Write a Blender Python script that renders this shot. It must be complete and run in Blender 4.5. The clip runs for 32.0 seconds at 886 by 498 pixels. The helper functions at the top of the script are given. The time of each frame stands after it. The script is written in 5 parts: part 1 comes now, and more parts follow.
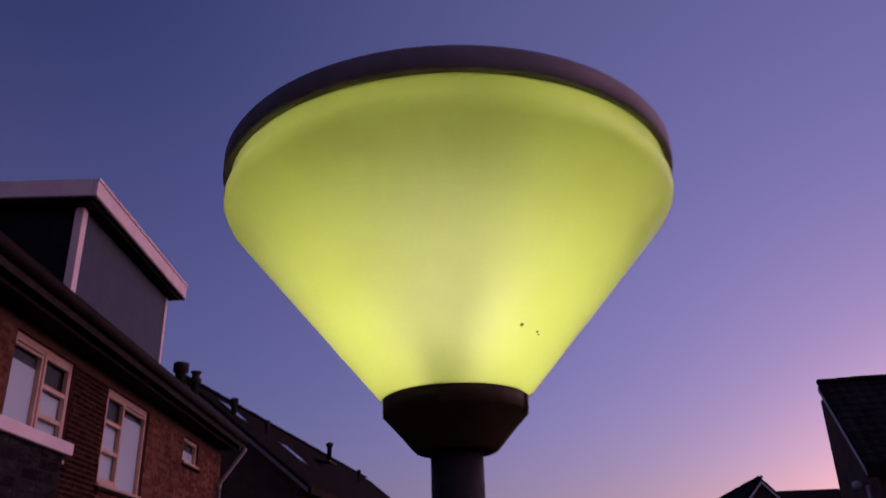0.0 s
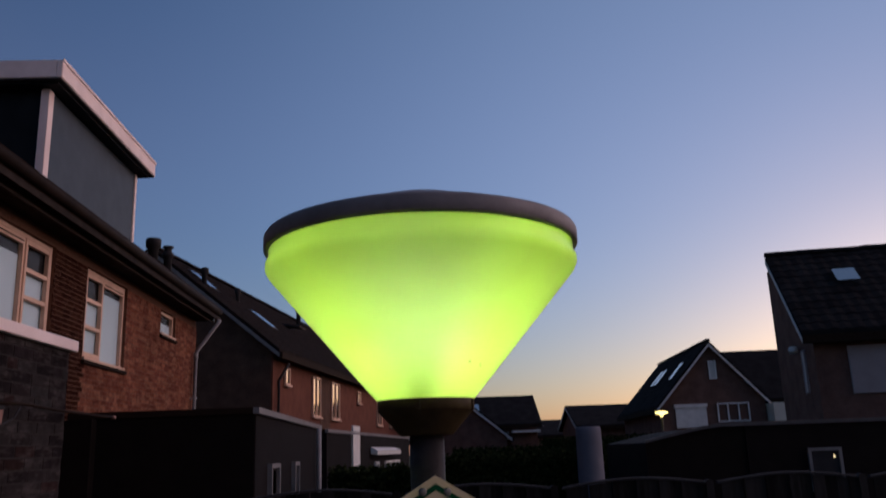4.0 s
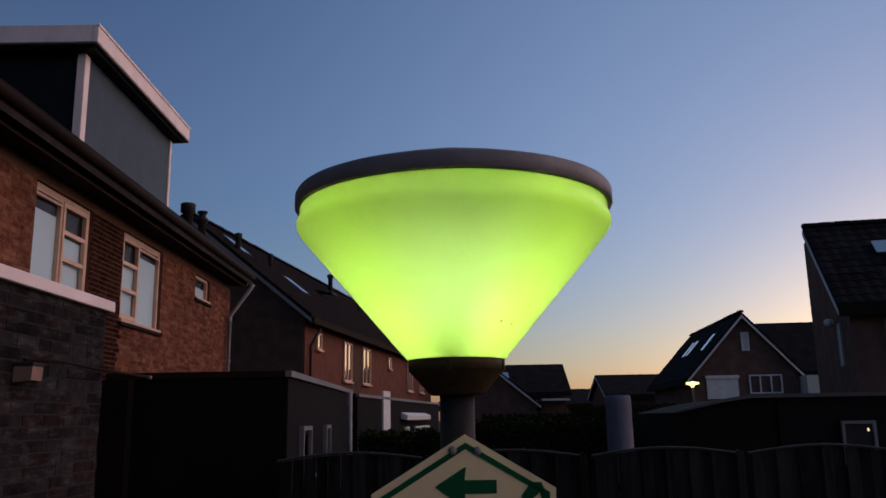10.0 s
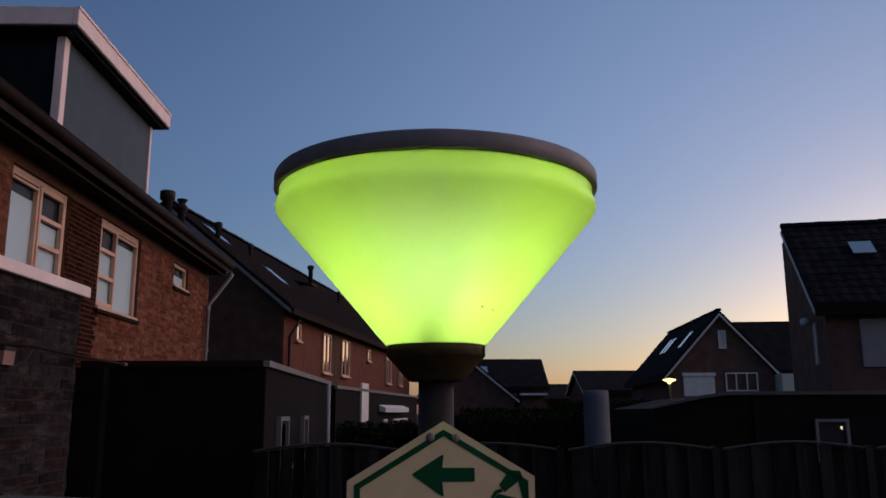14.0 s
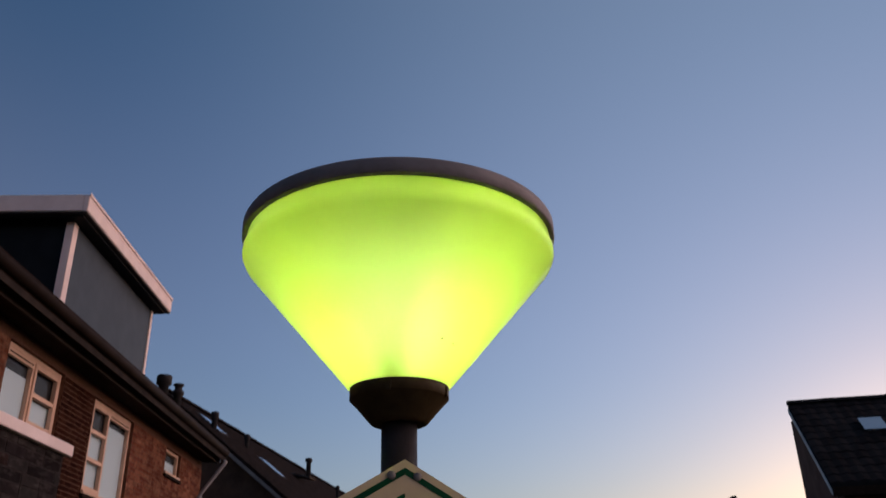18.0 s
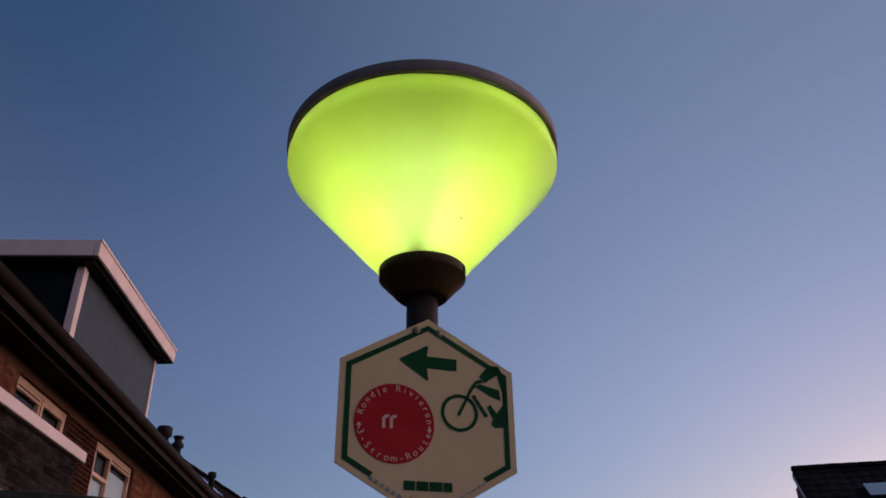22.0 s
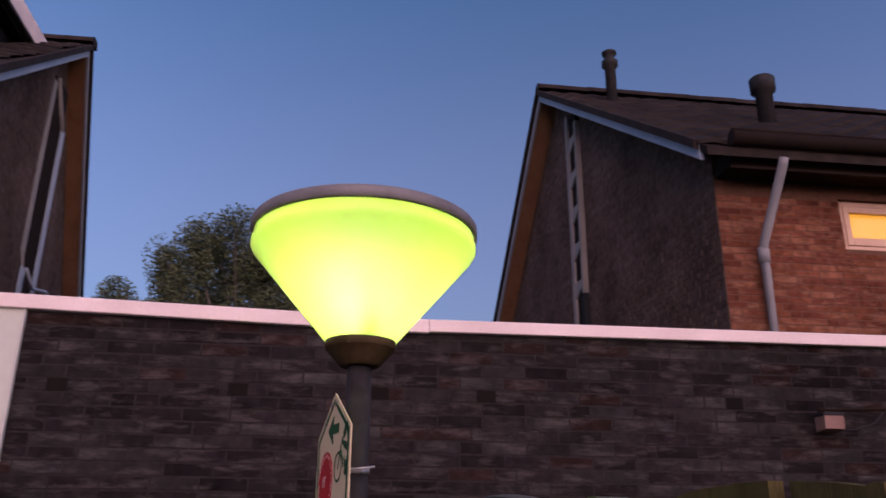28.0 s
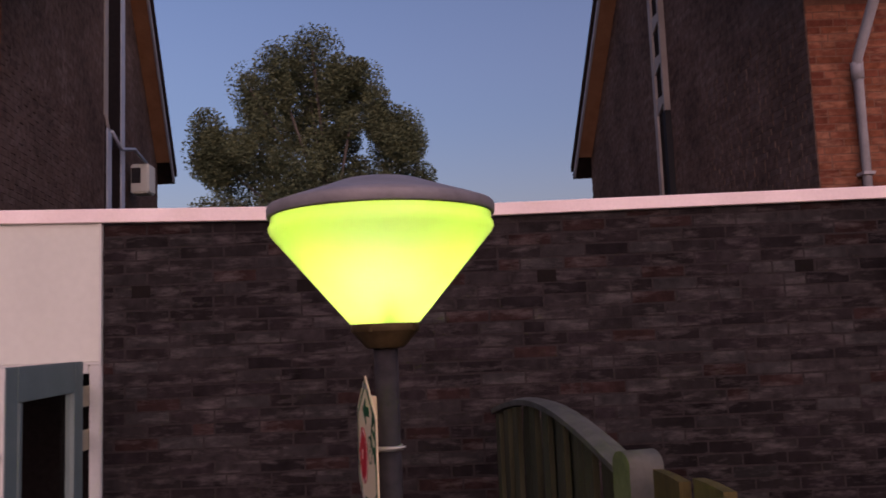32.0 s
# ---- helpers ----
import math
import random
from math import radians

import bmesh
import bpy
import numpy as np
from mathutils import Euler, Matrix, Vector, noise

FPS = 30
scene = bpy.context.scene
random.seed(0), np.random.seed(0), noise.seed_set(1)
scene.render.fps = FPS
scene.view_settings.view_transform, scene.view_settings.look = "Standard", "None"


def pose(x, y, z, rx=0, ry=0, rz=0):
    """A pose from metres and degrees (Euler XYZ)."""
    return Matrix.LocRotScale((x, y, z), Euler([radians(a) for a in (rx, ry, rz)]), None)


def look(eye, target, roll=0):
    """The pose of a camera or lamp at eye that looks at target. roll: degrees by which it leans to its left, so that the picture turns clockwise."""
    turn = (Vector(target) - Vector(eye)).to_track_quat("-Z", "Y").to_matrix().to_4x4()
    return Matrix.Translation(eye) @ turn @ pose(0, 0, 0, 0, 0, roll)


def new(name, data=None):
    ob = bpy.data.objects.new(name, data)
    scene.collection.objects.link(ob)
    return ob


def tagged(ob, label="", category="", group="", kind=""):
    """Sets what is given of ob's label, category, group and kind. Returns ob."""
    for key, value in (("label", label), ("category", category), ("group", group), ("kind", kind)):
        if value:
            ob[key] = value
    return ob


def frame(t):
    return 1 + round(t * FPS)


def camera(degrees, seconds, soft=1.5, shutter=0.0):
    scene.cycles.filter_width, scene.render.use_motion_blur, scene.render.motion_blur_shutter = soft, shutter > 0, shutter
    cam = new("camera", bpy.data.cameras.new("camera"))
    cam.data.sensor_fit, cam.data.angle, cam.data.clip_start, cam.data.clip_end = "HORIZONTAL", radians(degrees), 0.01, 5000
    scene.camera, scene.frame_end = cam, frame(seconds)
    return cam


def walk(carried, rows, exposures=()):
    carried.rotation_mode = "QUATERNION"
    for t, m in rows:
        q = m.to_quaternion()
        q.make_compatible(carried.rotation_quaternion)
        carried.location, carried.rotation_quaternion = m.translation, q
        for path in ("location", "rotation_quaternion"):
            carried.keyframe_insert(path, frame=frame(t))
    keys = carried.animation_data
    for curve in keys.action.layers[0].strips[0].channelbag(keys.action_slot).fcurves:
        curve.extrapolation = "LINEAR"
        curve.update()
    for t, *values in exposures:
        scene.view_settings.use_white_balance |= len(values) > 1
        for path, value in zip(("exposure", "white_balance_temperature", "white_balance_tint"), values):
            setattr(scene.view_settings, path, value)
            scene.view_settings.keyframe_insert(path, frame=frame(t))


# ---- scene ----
cam = camera(57.4, 32.0, 1.6, 0.4)
PATH = [
    (0, (0.019, 0.804, 2.04), (0.033, 2.636, 2.843), -1.75),
    (0.5, (0.066, 0.635, 2.045), (0.044, 2.513, 2.732), 0.05),
    (1, (0.05, 0.507, 2.044), (-0.003, 2.393, 2.71), 0.8),
    (1.5, (0.012, 0.48, 2.047), (-0.025, 2.367, 2.711), 0.3),
    (2, (0.024, 0.414, 2.02), (-0.005, 2.301, 2.683), 1.5),
    (2.5, (0.02, 0.397, 2.016), (0.024, 2.278, 2.696), 0.8),
    (3, (0.026, 0.397, 2.029), (0.067, 2.279, 2.703), -0.3),
    (3.5, (0.022, 0.327, 2.078), (0.096, 2.223, 2.711), -1.0),
    (4, (0.008, 0.298, 2.17), (0.098, 2.237, 2.654), -2.1),
    (4.5, (0.015, 0.307, 2.172), (0.077, 2.273, 2.535), -2.0),
    (6.5, (0.003, 0.319, 2.168), (0.126, 2.273, 2.576), -0.3),
    (7, (0.008, 0.314, 2.168), (0.105, 2.27, 2.57), -0.5),
    (7.5, (0.012, 0.315, 2.168), (0.076, 2.273, 2.569), -0.7),
    (8, (0.01, 0.326, 2.166), (0.055, 2.286, 2.563), -0.8),
    (8.5, (0.007, 0.324, 2.165), (0.04, 2.285, 2.556), -1.0),
    (9, (0.004, 0.31, 2.166), (0.026, 2.273, 2.55), -1.3),
    (9.5, (0.005, 0.327, 2.16), (0.018, 2.29, 2.543), -1.2),
    (10, (0.007, 0.315, 2.158), (0.018, 2.272, 2.567), -1.0),
    (10.5, (0.011, 0.305, 2.157), (0.037, 2.258, 2.587), -0.5),
    (11, (0.013, 0.305, 2.157), (0.061, 2.256, 2.592), -0.3),
    (11.5, (0.011, 0.325, 2.151), (0.063, 2.278, 2.581), -0.0),
    (12, (0.006, 0.323, 2.153), (0.059, 2.278, 2.571), -0.0),
    (12.5, (0.007, 0.339, 2.15), (0.064, 2.296, 2.56), -0.2),
    (13, (0.006, 0.328, 2.151), (0.066, 2.287, 2.549), -0.2),
    (13.5, (0.006, 0.344, 2.147), (0.065, 2.304, 2.541), -0.1),
    (15.5, (0.019, 0.33, 2.147), (0.083, 2.29, 2.539), -1.2),
    (16, (0.025, 0.327, 2.14), (0.104, 2.287, 2.531), -1.4),
    (16.5, (0.029, 0.348, 2.106), (0.122, 2.296, 2.549), -1.1),
    (17, (0.044, 0.346, 2.049), (0.106, 2.258, 2.634), -1.0),
    (17.5, (0.057, 0.37, 1.974), (0.091, 2.235, 2.697), -0.4),
    (18, (0.074, 0.385, 1.893), (0.129, 2.199, 2.734), -1.3),
    (18.5, (0.07, 0.394, 1.781), (0.155, 2.12, 2.788), -1.6),
    (19, (0.058, 0.399, 1.669), (0.141, 2.049, 2.796), -0.1),
    (19.5, (0.042, 0.369, 1.542), (0.13, 2.034, 2.647), 0.1),
    (20, (0.04, 0.366, 1.486), (0.144, 2.114, 2.453), -1.4),
    (20.5, (0.046, 0.362, 1.494), (0.134, 2.121, 2.442), -0.8),
    (21, (0.049, 0.344, 1.5), (0.126, 2.089, 2.474), -0.7),
    (21.5, (0.037, 0.348, 1.507), (0.102, 2.082, 2.502), -0.5),
    (22, (0.034, 0.347, 1.508), (0.086, 2.081, 2.504), -0.6),
    (22.5, (0.074, 0.353, 1.538), (0.051, 2.097, 2.517), -2.7),
    (23, (0.234, 0.406, 1.587), (0.026, 2.156, 2.533), -5.5),
    (23.5, (0.409, 0.56, 1.605), (-0.078, 2.253, 2.551), -2.6),
    (24, (0.6, 0.677, 1.629), (-0.14, 2.218, 2.667), -2.8),
    (24.5, (0.87, 0.704, 1.63), (-0.153, 2.036, 2.716), -2.9),
    (25, (1.096, 0.814, 1.62), (-0.114, 2.012, 2.669), -3.1),
    (25.5, (1.301, 0.981, 1.657), (-0.05, 2.004, 2.72), -3.0),
    (26, (1.505, 1.175, 1.68), (-0.103, 1.949, 2.584), -0.9),
    (26.5, (1.682, 1.339, 1.746), (-0.095, 2.039, 2.337), -0.5),
    (28.5, (1.978, 1.815, 1.841), (0.074, 1.812, 2.454), 0.2),
    (29, (1.791, 1.937, 1.929), (-0.148, 1.692, 2.351), -2.1),
    (29.5, (1.886, 1.995, 1.9), (-0.051, 1.737, 2.33), -5.5),
    (30, (1.948, 1.922, 1.921), (0.029, 1.641, 2.407), 1.5),
    (30.5, (1.979, 1.912, 1.927), (0.023, 1.6, 2.207), 2.0),
    (31, (1.95, 1.893, 2.043), (-0.016, 1.646, 2.309), 0.2),
    (31.5, (1.995, 1.905, 2.144), (0.013, 1.967, 2.402), -1.4),
    (32, (2.051, 1.88, 2.228), (0.062, 1.893, 2.434), -2.3),
]
EXPOSURES = [(0,.38,6000,68),(0.6,.58,6000,45),(1.2,.83,5980,22),(2.4,.92,5900,12),(4,.99,5790,2),(16,.95,5760,-5),(17.2,1.12,6200,-6),(18.2,1.3,6500,2),(18.8,1.28,6400,12),(19.3,1.28,6300,22),(19.8,1.1,6250,20),(20.4,1.06,6600,2),(22,1.08,6350,6),(23,1.12,6300,15),(24,1.15,5150,27),(25,1.78,5250,24),(26,2.02,4980,28),(26.5,2.0,5450,18),(28.5,1.98,5850,14),(30.5,1.91,5900,11),(32,1.78,6250,14)]
walk(cam, [(t, look(eye, target, roll)) for t, eye, target, roll in PATH], EXPOSURES)

# ---- world and light: clear sky after sunset, glow low ahead and to the side ----
world = bpy.data.worlds.new("dusk_sky")
scene.world = world
world.use_nodes = True
wn = world.node_tree.nodes
wl = world.node_tree.links
sky = wn.new("ShaderNodeTexSky")
sky.sky_type = 'NISHITA'
sky.sun_disc = False
sky.sun_elevation = radians(1.0)
sky.sun_rotation = radians(36)
sky.air_density, sky.dust_density, sky.ozone_density = 1.0, 1.3, 3.0
wn["Background"].inputs[1].default_value = 0.15
tint = wn.new("ShaderNodeMix")
tint.data_type, tint.blend_type = 'RGBA', 'MULTIPLY'
tint.inputs[0].default_value = 1.0
tint.inputs[7].default_value = (0.93, 0.98, 1.1, 1)
soft_sky = wn.new("ShaderNodeHueSaturation")
soft_sky.inputs["Saturation"].default_value = 0.92
wl.new(sky.outputs[0], soft_sky.inputs["Color"])
wl.new(soft_sky.outputs[0], tint.inputs[6])
# pink-lavender twilight arch low over the whole horizon
wco = wn.new("ShaderNodeTexCoord")
wsep = wn.new("ShaderNodeSeparateXYZ")
wl.new(wco.outputs["Generated"], wsep.inputs[0])
arch = wn.new("ShaderNodeValToRGB")
arch.color_ramp.interpolation = 'EASE'
arch.color_ramp.elements[0].position, arch.color_ramp.elements[0].color = 0.0, (0.4, 0.205, 0.2, 1)
arch.color_ramp.elements[1].position, arch.color_ramp.elements[1].color = 0.7, (0.0, 0.0, 0.0, 1)
e_mid = arch.color_ramp.elements.new(0.28)
e_mid.color = (0.17, 0.092, 0.112, 1)
wl.new(wsep.outputs[2], arch.inputs[0])
addsky = wn.new("ShaderNodeMix")
addsky.data_type, addsky.blend_type = 'RGBA', 'ADD'
addsky.inputs[0].default_value = 0.9
wl.new(tint.outputs[2], addsky.inputs[6])
wl.new(arch.outputs[0], addsky.inputs[7])
# broad bluish afterglow on the side where the sun went down
wdot = wn.new("ShaderNodeVectorMath")
wdot.operation = 'DOT_PRODUCT'
wl.new(wco.outputs["Generated"], wdot.inputs[0])
wdot.inputs[1].default_value = (math.sin(radians(62)) * 0.88, math.cos(radians(62)) * 0.88, 0.47)
after = wn.new("ShaderNodeValToRGB")
after.color_ramp.interpolation = 'EASE'
after.color_ramp.elements[0].position, after.color_ramp.elements[0].color = 0.24, (0.0, 0.0, 0.0, 1)
after.color_ramp.elements[1].position, after.color_ramp.elements[1].color = 0.97, (0.33, 0.335, 0.38, 1)
wl.new(wdot.outputs["Value"], after.inputs[0])
addglow = wn.new("ShaderNodeMix")
addglow.data_type, addglow.blend_type = 'RGBA', 'ADD'
addglow.inputs[0].default_value = 1.0
wl.new(addsky.outputs[2], addglow.inputs[6])
wl.new(after.outputs[0], addglow.inputs[7])
# the side away from the sunset is dimmer and more violet
wside = wn.new("ShaderNodeMapRange")
wside.interpolation_type = 'SMOOTHSTEP'
wside.inputs[1].default_value, wside.inputs[2].default_value = -0.35, 0.4
wl.new(wdot.outputs["Value"], wside.inputs[0])
violet = wn.new("ShaderNodeMix")
violet.data_type = 'RGBA'
violet.inputs[6].default_value, violet.inputs[7].default_value = (1.1, 1.02, 0.94, 1), (1, 1, 1, 1)
wl.new(wside.outputs[0], violet.inputs[0])
sided = wn.new("ShaderNodeMix")
sided.data_type, sided.blend_type = 'RGBA', 'MULTIPLY'
sided.inputs[0].default_value = 1.0
wl.new(addglow.outputs[2], sided.inputs[6])
wl.new(violet.outputs[2], sided.inputs[7])
wl.new(sided.outputs[2], wn["Background"].inputs[0])

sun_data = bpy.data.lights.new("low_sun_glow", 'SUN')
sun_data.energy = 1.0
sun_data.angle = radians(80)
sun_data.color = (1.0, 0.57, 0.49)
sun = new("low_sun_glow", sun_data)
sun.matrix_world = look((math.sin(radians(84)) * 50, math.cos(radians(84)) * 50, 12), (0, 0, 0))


# ---- materials ----
def mat(name):
    m = bpy.data.materials.new(name)
    m.use_nodes = True
    return m, m.node_tree.nodes, m.node_tree.links, m.node_tree.nodes["Principled BSDF"]


def surface(name, dark, light, scale=8.0, rough=0.7, bump=0.2, metal=0.0, stretch=(1, 1, 1), fine=60.0, per_object=0.0, per_island=0.0, spec=0.1):
    """Two-scale mottled surface: large stains, fine grain, bump, optional piece-to-piece change."""
    m, n, l, p = mat(name)
    co = n.new("ShaderNodeTexCoord")
    mp = n.new("ShaderNodeMapping")
    mp.inputs["Scale"].default_value = stretch
    l.new(co.outputs["Object"], mp.inputs[0])
    a = n.new("ShaderNodeTexNoise")
    a.inputs["Scale"].default_value, a.inputs["Detail"].default_value = scale, 5
    b = n.new("ShaderNodeTexNoise")
    b.inputs["Scale"].default_value, b.inputs["Detail"].default_value = fine, 3
    l.new(mp.outputs[0], a.inputs["Vector"])
    l.new(mp.outputs[0], b.inputs["Vector"])
    add = n.new("ShaderNodeMath")
    add.operation = 'MULTIPLY_ADD'
    l.new(b.outputs["Fac"], add.inputs[0])
    add.inputs[1].default_value = 0.35
    l.new(a.outputs["Fac"], add.inputs[2])
    fac = add.outputs[0]
    if per_object or per_island:
        if per_island:
            src = n.new("ShaderNodeNewGeometry").outputs["Random Per Island"]
        else:
            src = n.new("ShaderNodeObjectInfo").outputs["Random"]
        mx = n.new("ShaderNodeMath")
        mx.operation = 'MULTIPLY_ADD'
        l.new(src, mx.inputs[0])
        mx.inputs[1].default_value = per_object or per_island
        l.new(fac, mx.inputs[2])
        sub = n.new("ShaderNodeMath")
        sub.operation = 'SUBTRACT'
        l.new(mx.outputs[0], sub.inputs[0])
        sub.inputs[1].default_value = (per_object or per_island) / 2
        fac = sub.outputs[0]
    r = n.new("ShaderNodeValToRGB")
    r.color_ramp.elements[0].position, r.color_ramp.elements[1].position = 0.35, 1.0
    r.color_ramp.elements[0].color = (*dark, 1)
    r.color_ramp.elements[1].color = (*light, 1)
    l.new(fac, r.inputs[0])
    l.new(r.outputs[0], p.inputs["Base Color"])
    p.inputs["Roughness"].default_value = rough
    p.inputs["Metallic"].default_value = metal
    p.inputs["Specular IOR Level"].default_value = spec
    if bump:
        bp = n.new("ShaderNodeBump")
        bp.inputs["Strength"].default_value, bp.inputs["Distance"].default_value = bump, 0.01
        l.new(b.outputs["Fac"], bp.inputs["Height"])
        l.new(bp.outputs[0], p.inputs["Normal"])
    return m


def brick_material(name, colours, island, bloom=0.0, bloom_colour=(0.1, 0.092, 0.092, 1)):
    """Each brick takes its own tone from a ramp; smears and grain over it."""
    m, n, l, p = mat(name)
    if island:
        src = n.new("ShaderNodeNewGeometry").outputs["Random Per Island"]
    else:
        src = n.new("ShaderNodeObjectInfo").outputs["Random"]
    r = n.new("ShaderNodeValToRGB")
    cr = r.color_ramp
    cr.interpolation = 'CONSTANT'
    for i, c in enumerate(colours):
        e = cr.elements[0] if i == 0 else cr.elements.new(i / len(colours))
        e.color = (*c, 1)
    cr.elements[-1].position = (len(colours) - 1) / len(colours)
    cr.elements[-1].color = (*colours[-1], 1)
    l.new(src, r.inputs[0])
    geo = n.new("ShaderNodeNewGeometry")
    a = n.new("ShaderNodeTexNoise")
    a.inputs["Scale"].default_value, a.inputs["Detail"].default_value = 14, 6
    l.new(geo.outputs["Position"], a.inputs["Vector"])
    b = n.new("ShaderNodeTexNoise")
    b.inputs["Scale"].default_value, b.inputs["Detail"].default_value = 1.1, 3
    l.new(geo.outputs["Position"], b.inputs["Vector"])
    mul = n.new("ShaderNodeMath")
    mul.operation = 'MULTIPLY'
    l.new(a.outputs["Fac"], mul.inputs[0])
    l.new(b.outputs["Fac"], mul.inputs[1])
    mr = n.new("ShaderNodeMapRange")
    mr.inputs[1].default_value, mr.inputs[2].default_value = 0.1, 0.45
    mr.inputs[3].default_value, mr.inputs[4].default_value = 0.5, 1.5
    l.new(mul.outputs[0], mr.inputs[0])
    mx = n.new("ShaderNodeMix")
    mx.data_type, mx.blend_type = 'RGBA', 'MULTIPLY'
    mx.inputs[0].default_value = 1.0
    l.new(r.outputs[0], mx.inputs[6])
    l.new(mr.outputs[0], mx.inputs[7])
    colour = mx.outputs[2]
    if bloom:
        # pale lime bloom in patches drawn out along the courses
        mp = n.new("ShaderNodeMapping")
        mp.inputs["Scale"].default_value = (4.5, 4.5, 17)
        l.new(geo.outputs["Position"], mp.inputs[0])
        e = n.new("ShaderNodeTexNoise")
        e.inputs["Scale"].default_value, e.inputs["Detail"].default_value = 1.0, 9
        e.inputs["Roughness"].default_value = 0.65
        l.new(mp.outputs[0], e.inputs["Vector"])
        er = n.new("ShaderNodeMapRange")
        er.inputs[1].default_value, er.inputs[2].default_value = 0.5, 0.82
        er.inputs[3].default_value, er.inputs[4].default_value = 0.0, bloom
        l.new(e.outputs["Fac"], er.inputs[0])
        mz = n.new("ShaderNodeMix")
        mz.data_type = 'RGBA'
        mz.inputs[7].default_value = bloom_colour
        l.new(er.outputs[0], mz.inputs[0])
        l.new(colour, mz.inputs[6])
        colour = mz.outputs[2]
    l.new(colour, p.inputs["Base Color"])
    p.inputs["Roughness"].default_value = 0.9
    p.inputs["Specular IOR Level"].default_value = 0.02
    bp = n.new("ShaderNodeBump")
    bp.inputs["Strength"].default_value, bp.inputs["Distance"].default_value = 0.5, 0.006
    f = n.new("ShaderNodeTexNoise")
    f.inputs["Scale"].default_value, f.inputs["Detail"].default_value = 90, 4
    l.new(geo.outputs["Position"], f.inputs["Vector"])
    l.new(f.outputs["Fac"], bp.inputs["Height"])
    l.new(bp.outputs[0], p.inputs["Normal"])
    return m


GAR = [(0.258 * r, 0.32 * g, 0.335 * b) for r, g, b in ((0.08, 0.053, 0.053), (0.1, 0.07, 0.068), (0.066, 0.044, 0.044), (0.11, 0.078, 0.075), (0.085, 0.056, 0.058), (0.116, 0.085, 0.082), (0.104, 0.052, 0.047), (0.056, 0.038, 0.039), (0.125, 0.095, 0.091), (0.077, 0.054, 0.053))]
RED = [(0.56 * r, 0.445 * g, 0.41 * b) for r, g, b in ((0.23, 0.1, 0.068), (0.28, 0.13, 0.085), (0.2, 0.085, 0.06), (0.33, 0.17, 0.11), (0.25, 0.115, 0.07), (0.195, 0.085, 0.06), (0.34, 0.18, 0.12))]
brick_garage = brick_material("purple_brown_brick", GAR, False, 0.6, (0.148, 0.134, 0.129, 1))
brick_garage_rest = brick_material("purple_brown_brick_joined", GAR, True, 0.6, (0.148, 0.134, 0.129, 1))
brick_red = brick_material("orange_red_brick", RED, False, 0.55, (0.42, 0.25, 0.16, 1))
brick_red_rest = brick_material("orange_red_brick_joined", RED, True, 0.55, (0.42, 0.25, 0.16, 1))
brick_dark_rest = brick_material("dark_brown_brick_joined", [tuple(v * 0.22 for v in c) for c in RED], True)
mortar_dark = surface("dark_mortar", (0.016, 0.0135, 0.0135), (0.036, 0.031, 0.0305), 20, 0.95, 0.4)
mortar_red = surface("brown_mortar", (0.095, 0.047, 0.031), (0.16, 0.085, 0.058), 20, 0.95, 0.4)
gable_dark = surface("dark_grey_brown_gable_render", (0.105, 0.072, 0.058), (0.15, 0.106, 0.088), 2.5, 0.95, 0.8, fine=35)
white_trim = surface("weathered_white_trim", (0.7, 0.59, 0.56), (0.92, 0.79, 0.76), 3, 0.55, 0.08)
white_paint = surface("white_painted_wood", (0.6, 0.6, 0.58), (0.8, 0.8, 0.78), 4, 0.45, 0.05)
cream_paint = surface("cream_painted_frame", (0.54, 0.36, 0.26), (0.7, 0.49, 0.37), 5, 0.5, 0.05)
frame_paint = surface("dull_white_frame_paint", (0.42, 0.43, 0.4), (0.57, 0.58, 0.54), 4, 0.5, 0.08)
board_white = surface("off_white_board", (0.48, 0.5, 0.44), (0.61, 0.63, 0.56), 1.2, 0.6, 0.05, fine=25)
grey_pvc = surface("grey_pvc_pipe", (0.2, 0.2, 0.21), (0.34, 0.34, 0.35), 5, 0.5, 0.05)
black_metal = surface("black_vent_plastic", (0.015, 0.015, 0.017), (0.04, 0.04, 0.042), 12, 0.6, 0.1)
gutter_brown = surface("brown_stained_gutter", (0.012, 0.008, 0.006), (0.03, 0.0195, 0.015), 3, 0.8, 0.15, stretch=(6, 1, 6), spec=0.05)
soffit_brown = surface("brown_soffit_board", (0.26, 0.135, 0.075), (0.42, 0.235, 0.14), 4, 0.7, 0.1)
# pale paint with the sky's blue cast mixed into the base colour
barge_sky_tint = surface("pale_bargeboard_with_sky_blue", (0.3, 0.34, 0.4), (0.44, 0.49, 0.57), 3, 0.5, 0.05)
tile_mat = surface("dark_brown_roof_tile", (0.012, 0.0095, 0.0088), (0.036, 0.028, 0.025), 5, 0.85, 0.4, per_object=0.4, spec=0.1)
tile_rest = surface("dark_brown_roof_tile_joined", (0.014, 0.011, 0.01), (0.045, 0.034, 0.03), 5, 0.85, 0.4, per_island=0.4, spec=0.1)
slate_dark = surface("black_roof_tile", (0.008, 0.008, 0.0093), (0.023, 0.023, 0.025), 2, 0.9, 0.3, per_island=0.3, spec=0.05)
dormer_dark = surface("dark_blue_grey_cheek", (0.006, 0.0075, 0.01), (0.014, 0.0165, 0.021), 3, 0.6, 0.1)
shutter_grey = surface("grey_shutter_slat", (0.04, 0.056, 0.073), (0.064, 0.086, 0.11), 3, 0.5, 0.03)
post_metal = surface("brown_grey_post_paint", (0.02, 0.0185, 0.0195), (0.043, 0.04, 0.042), 20, 0.5, 0.12)
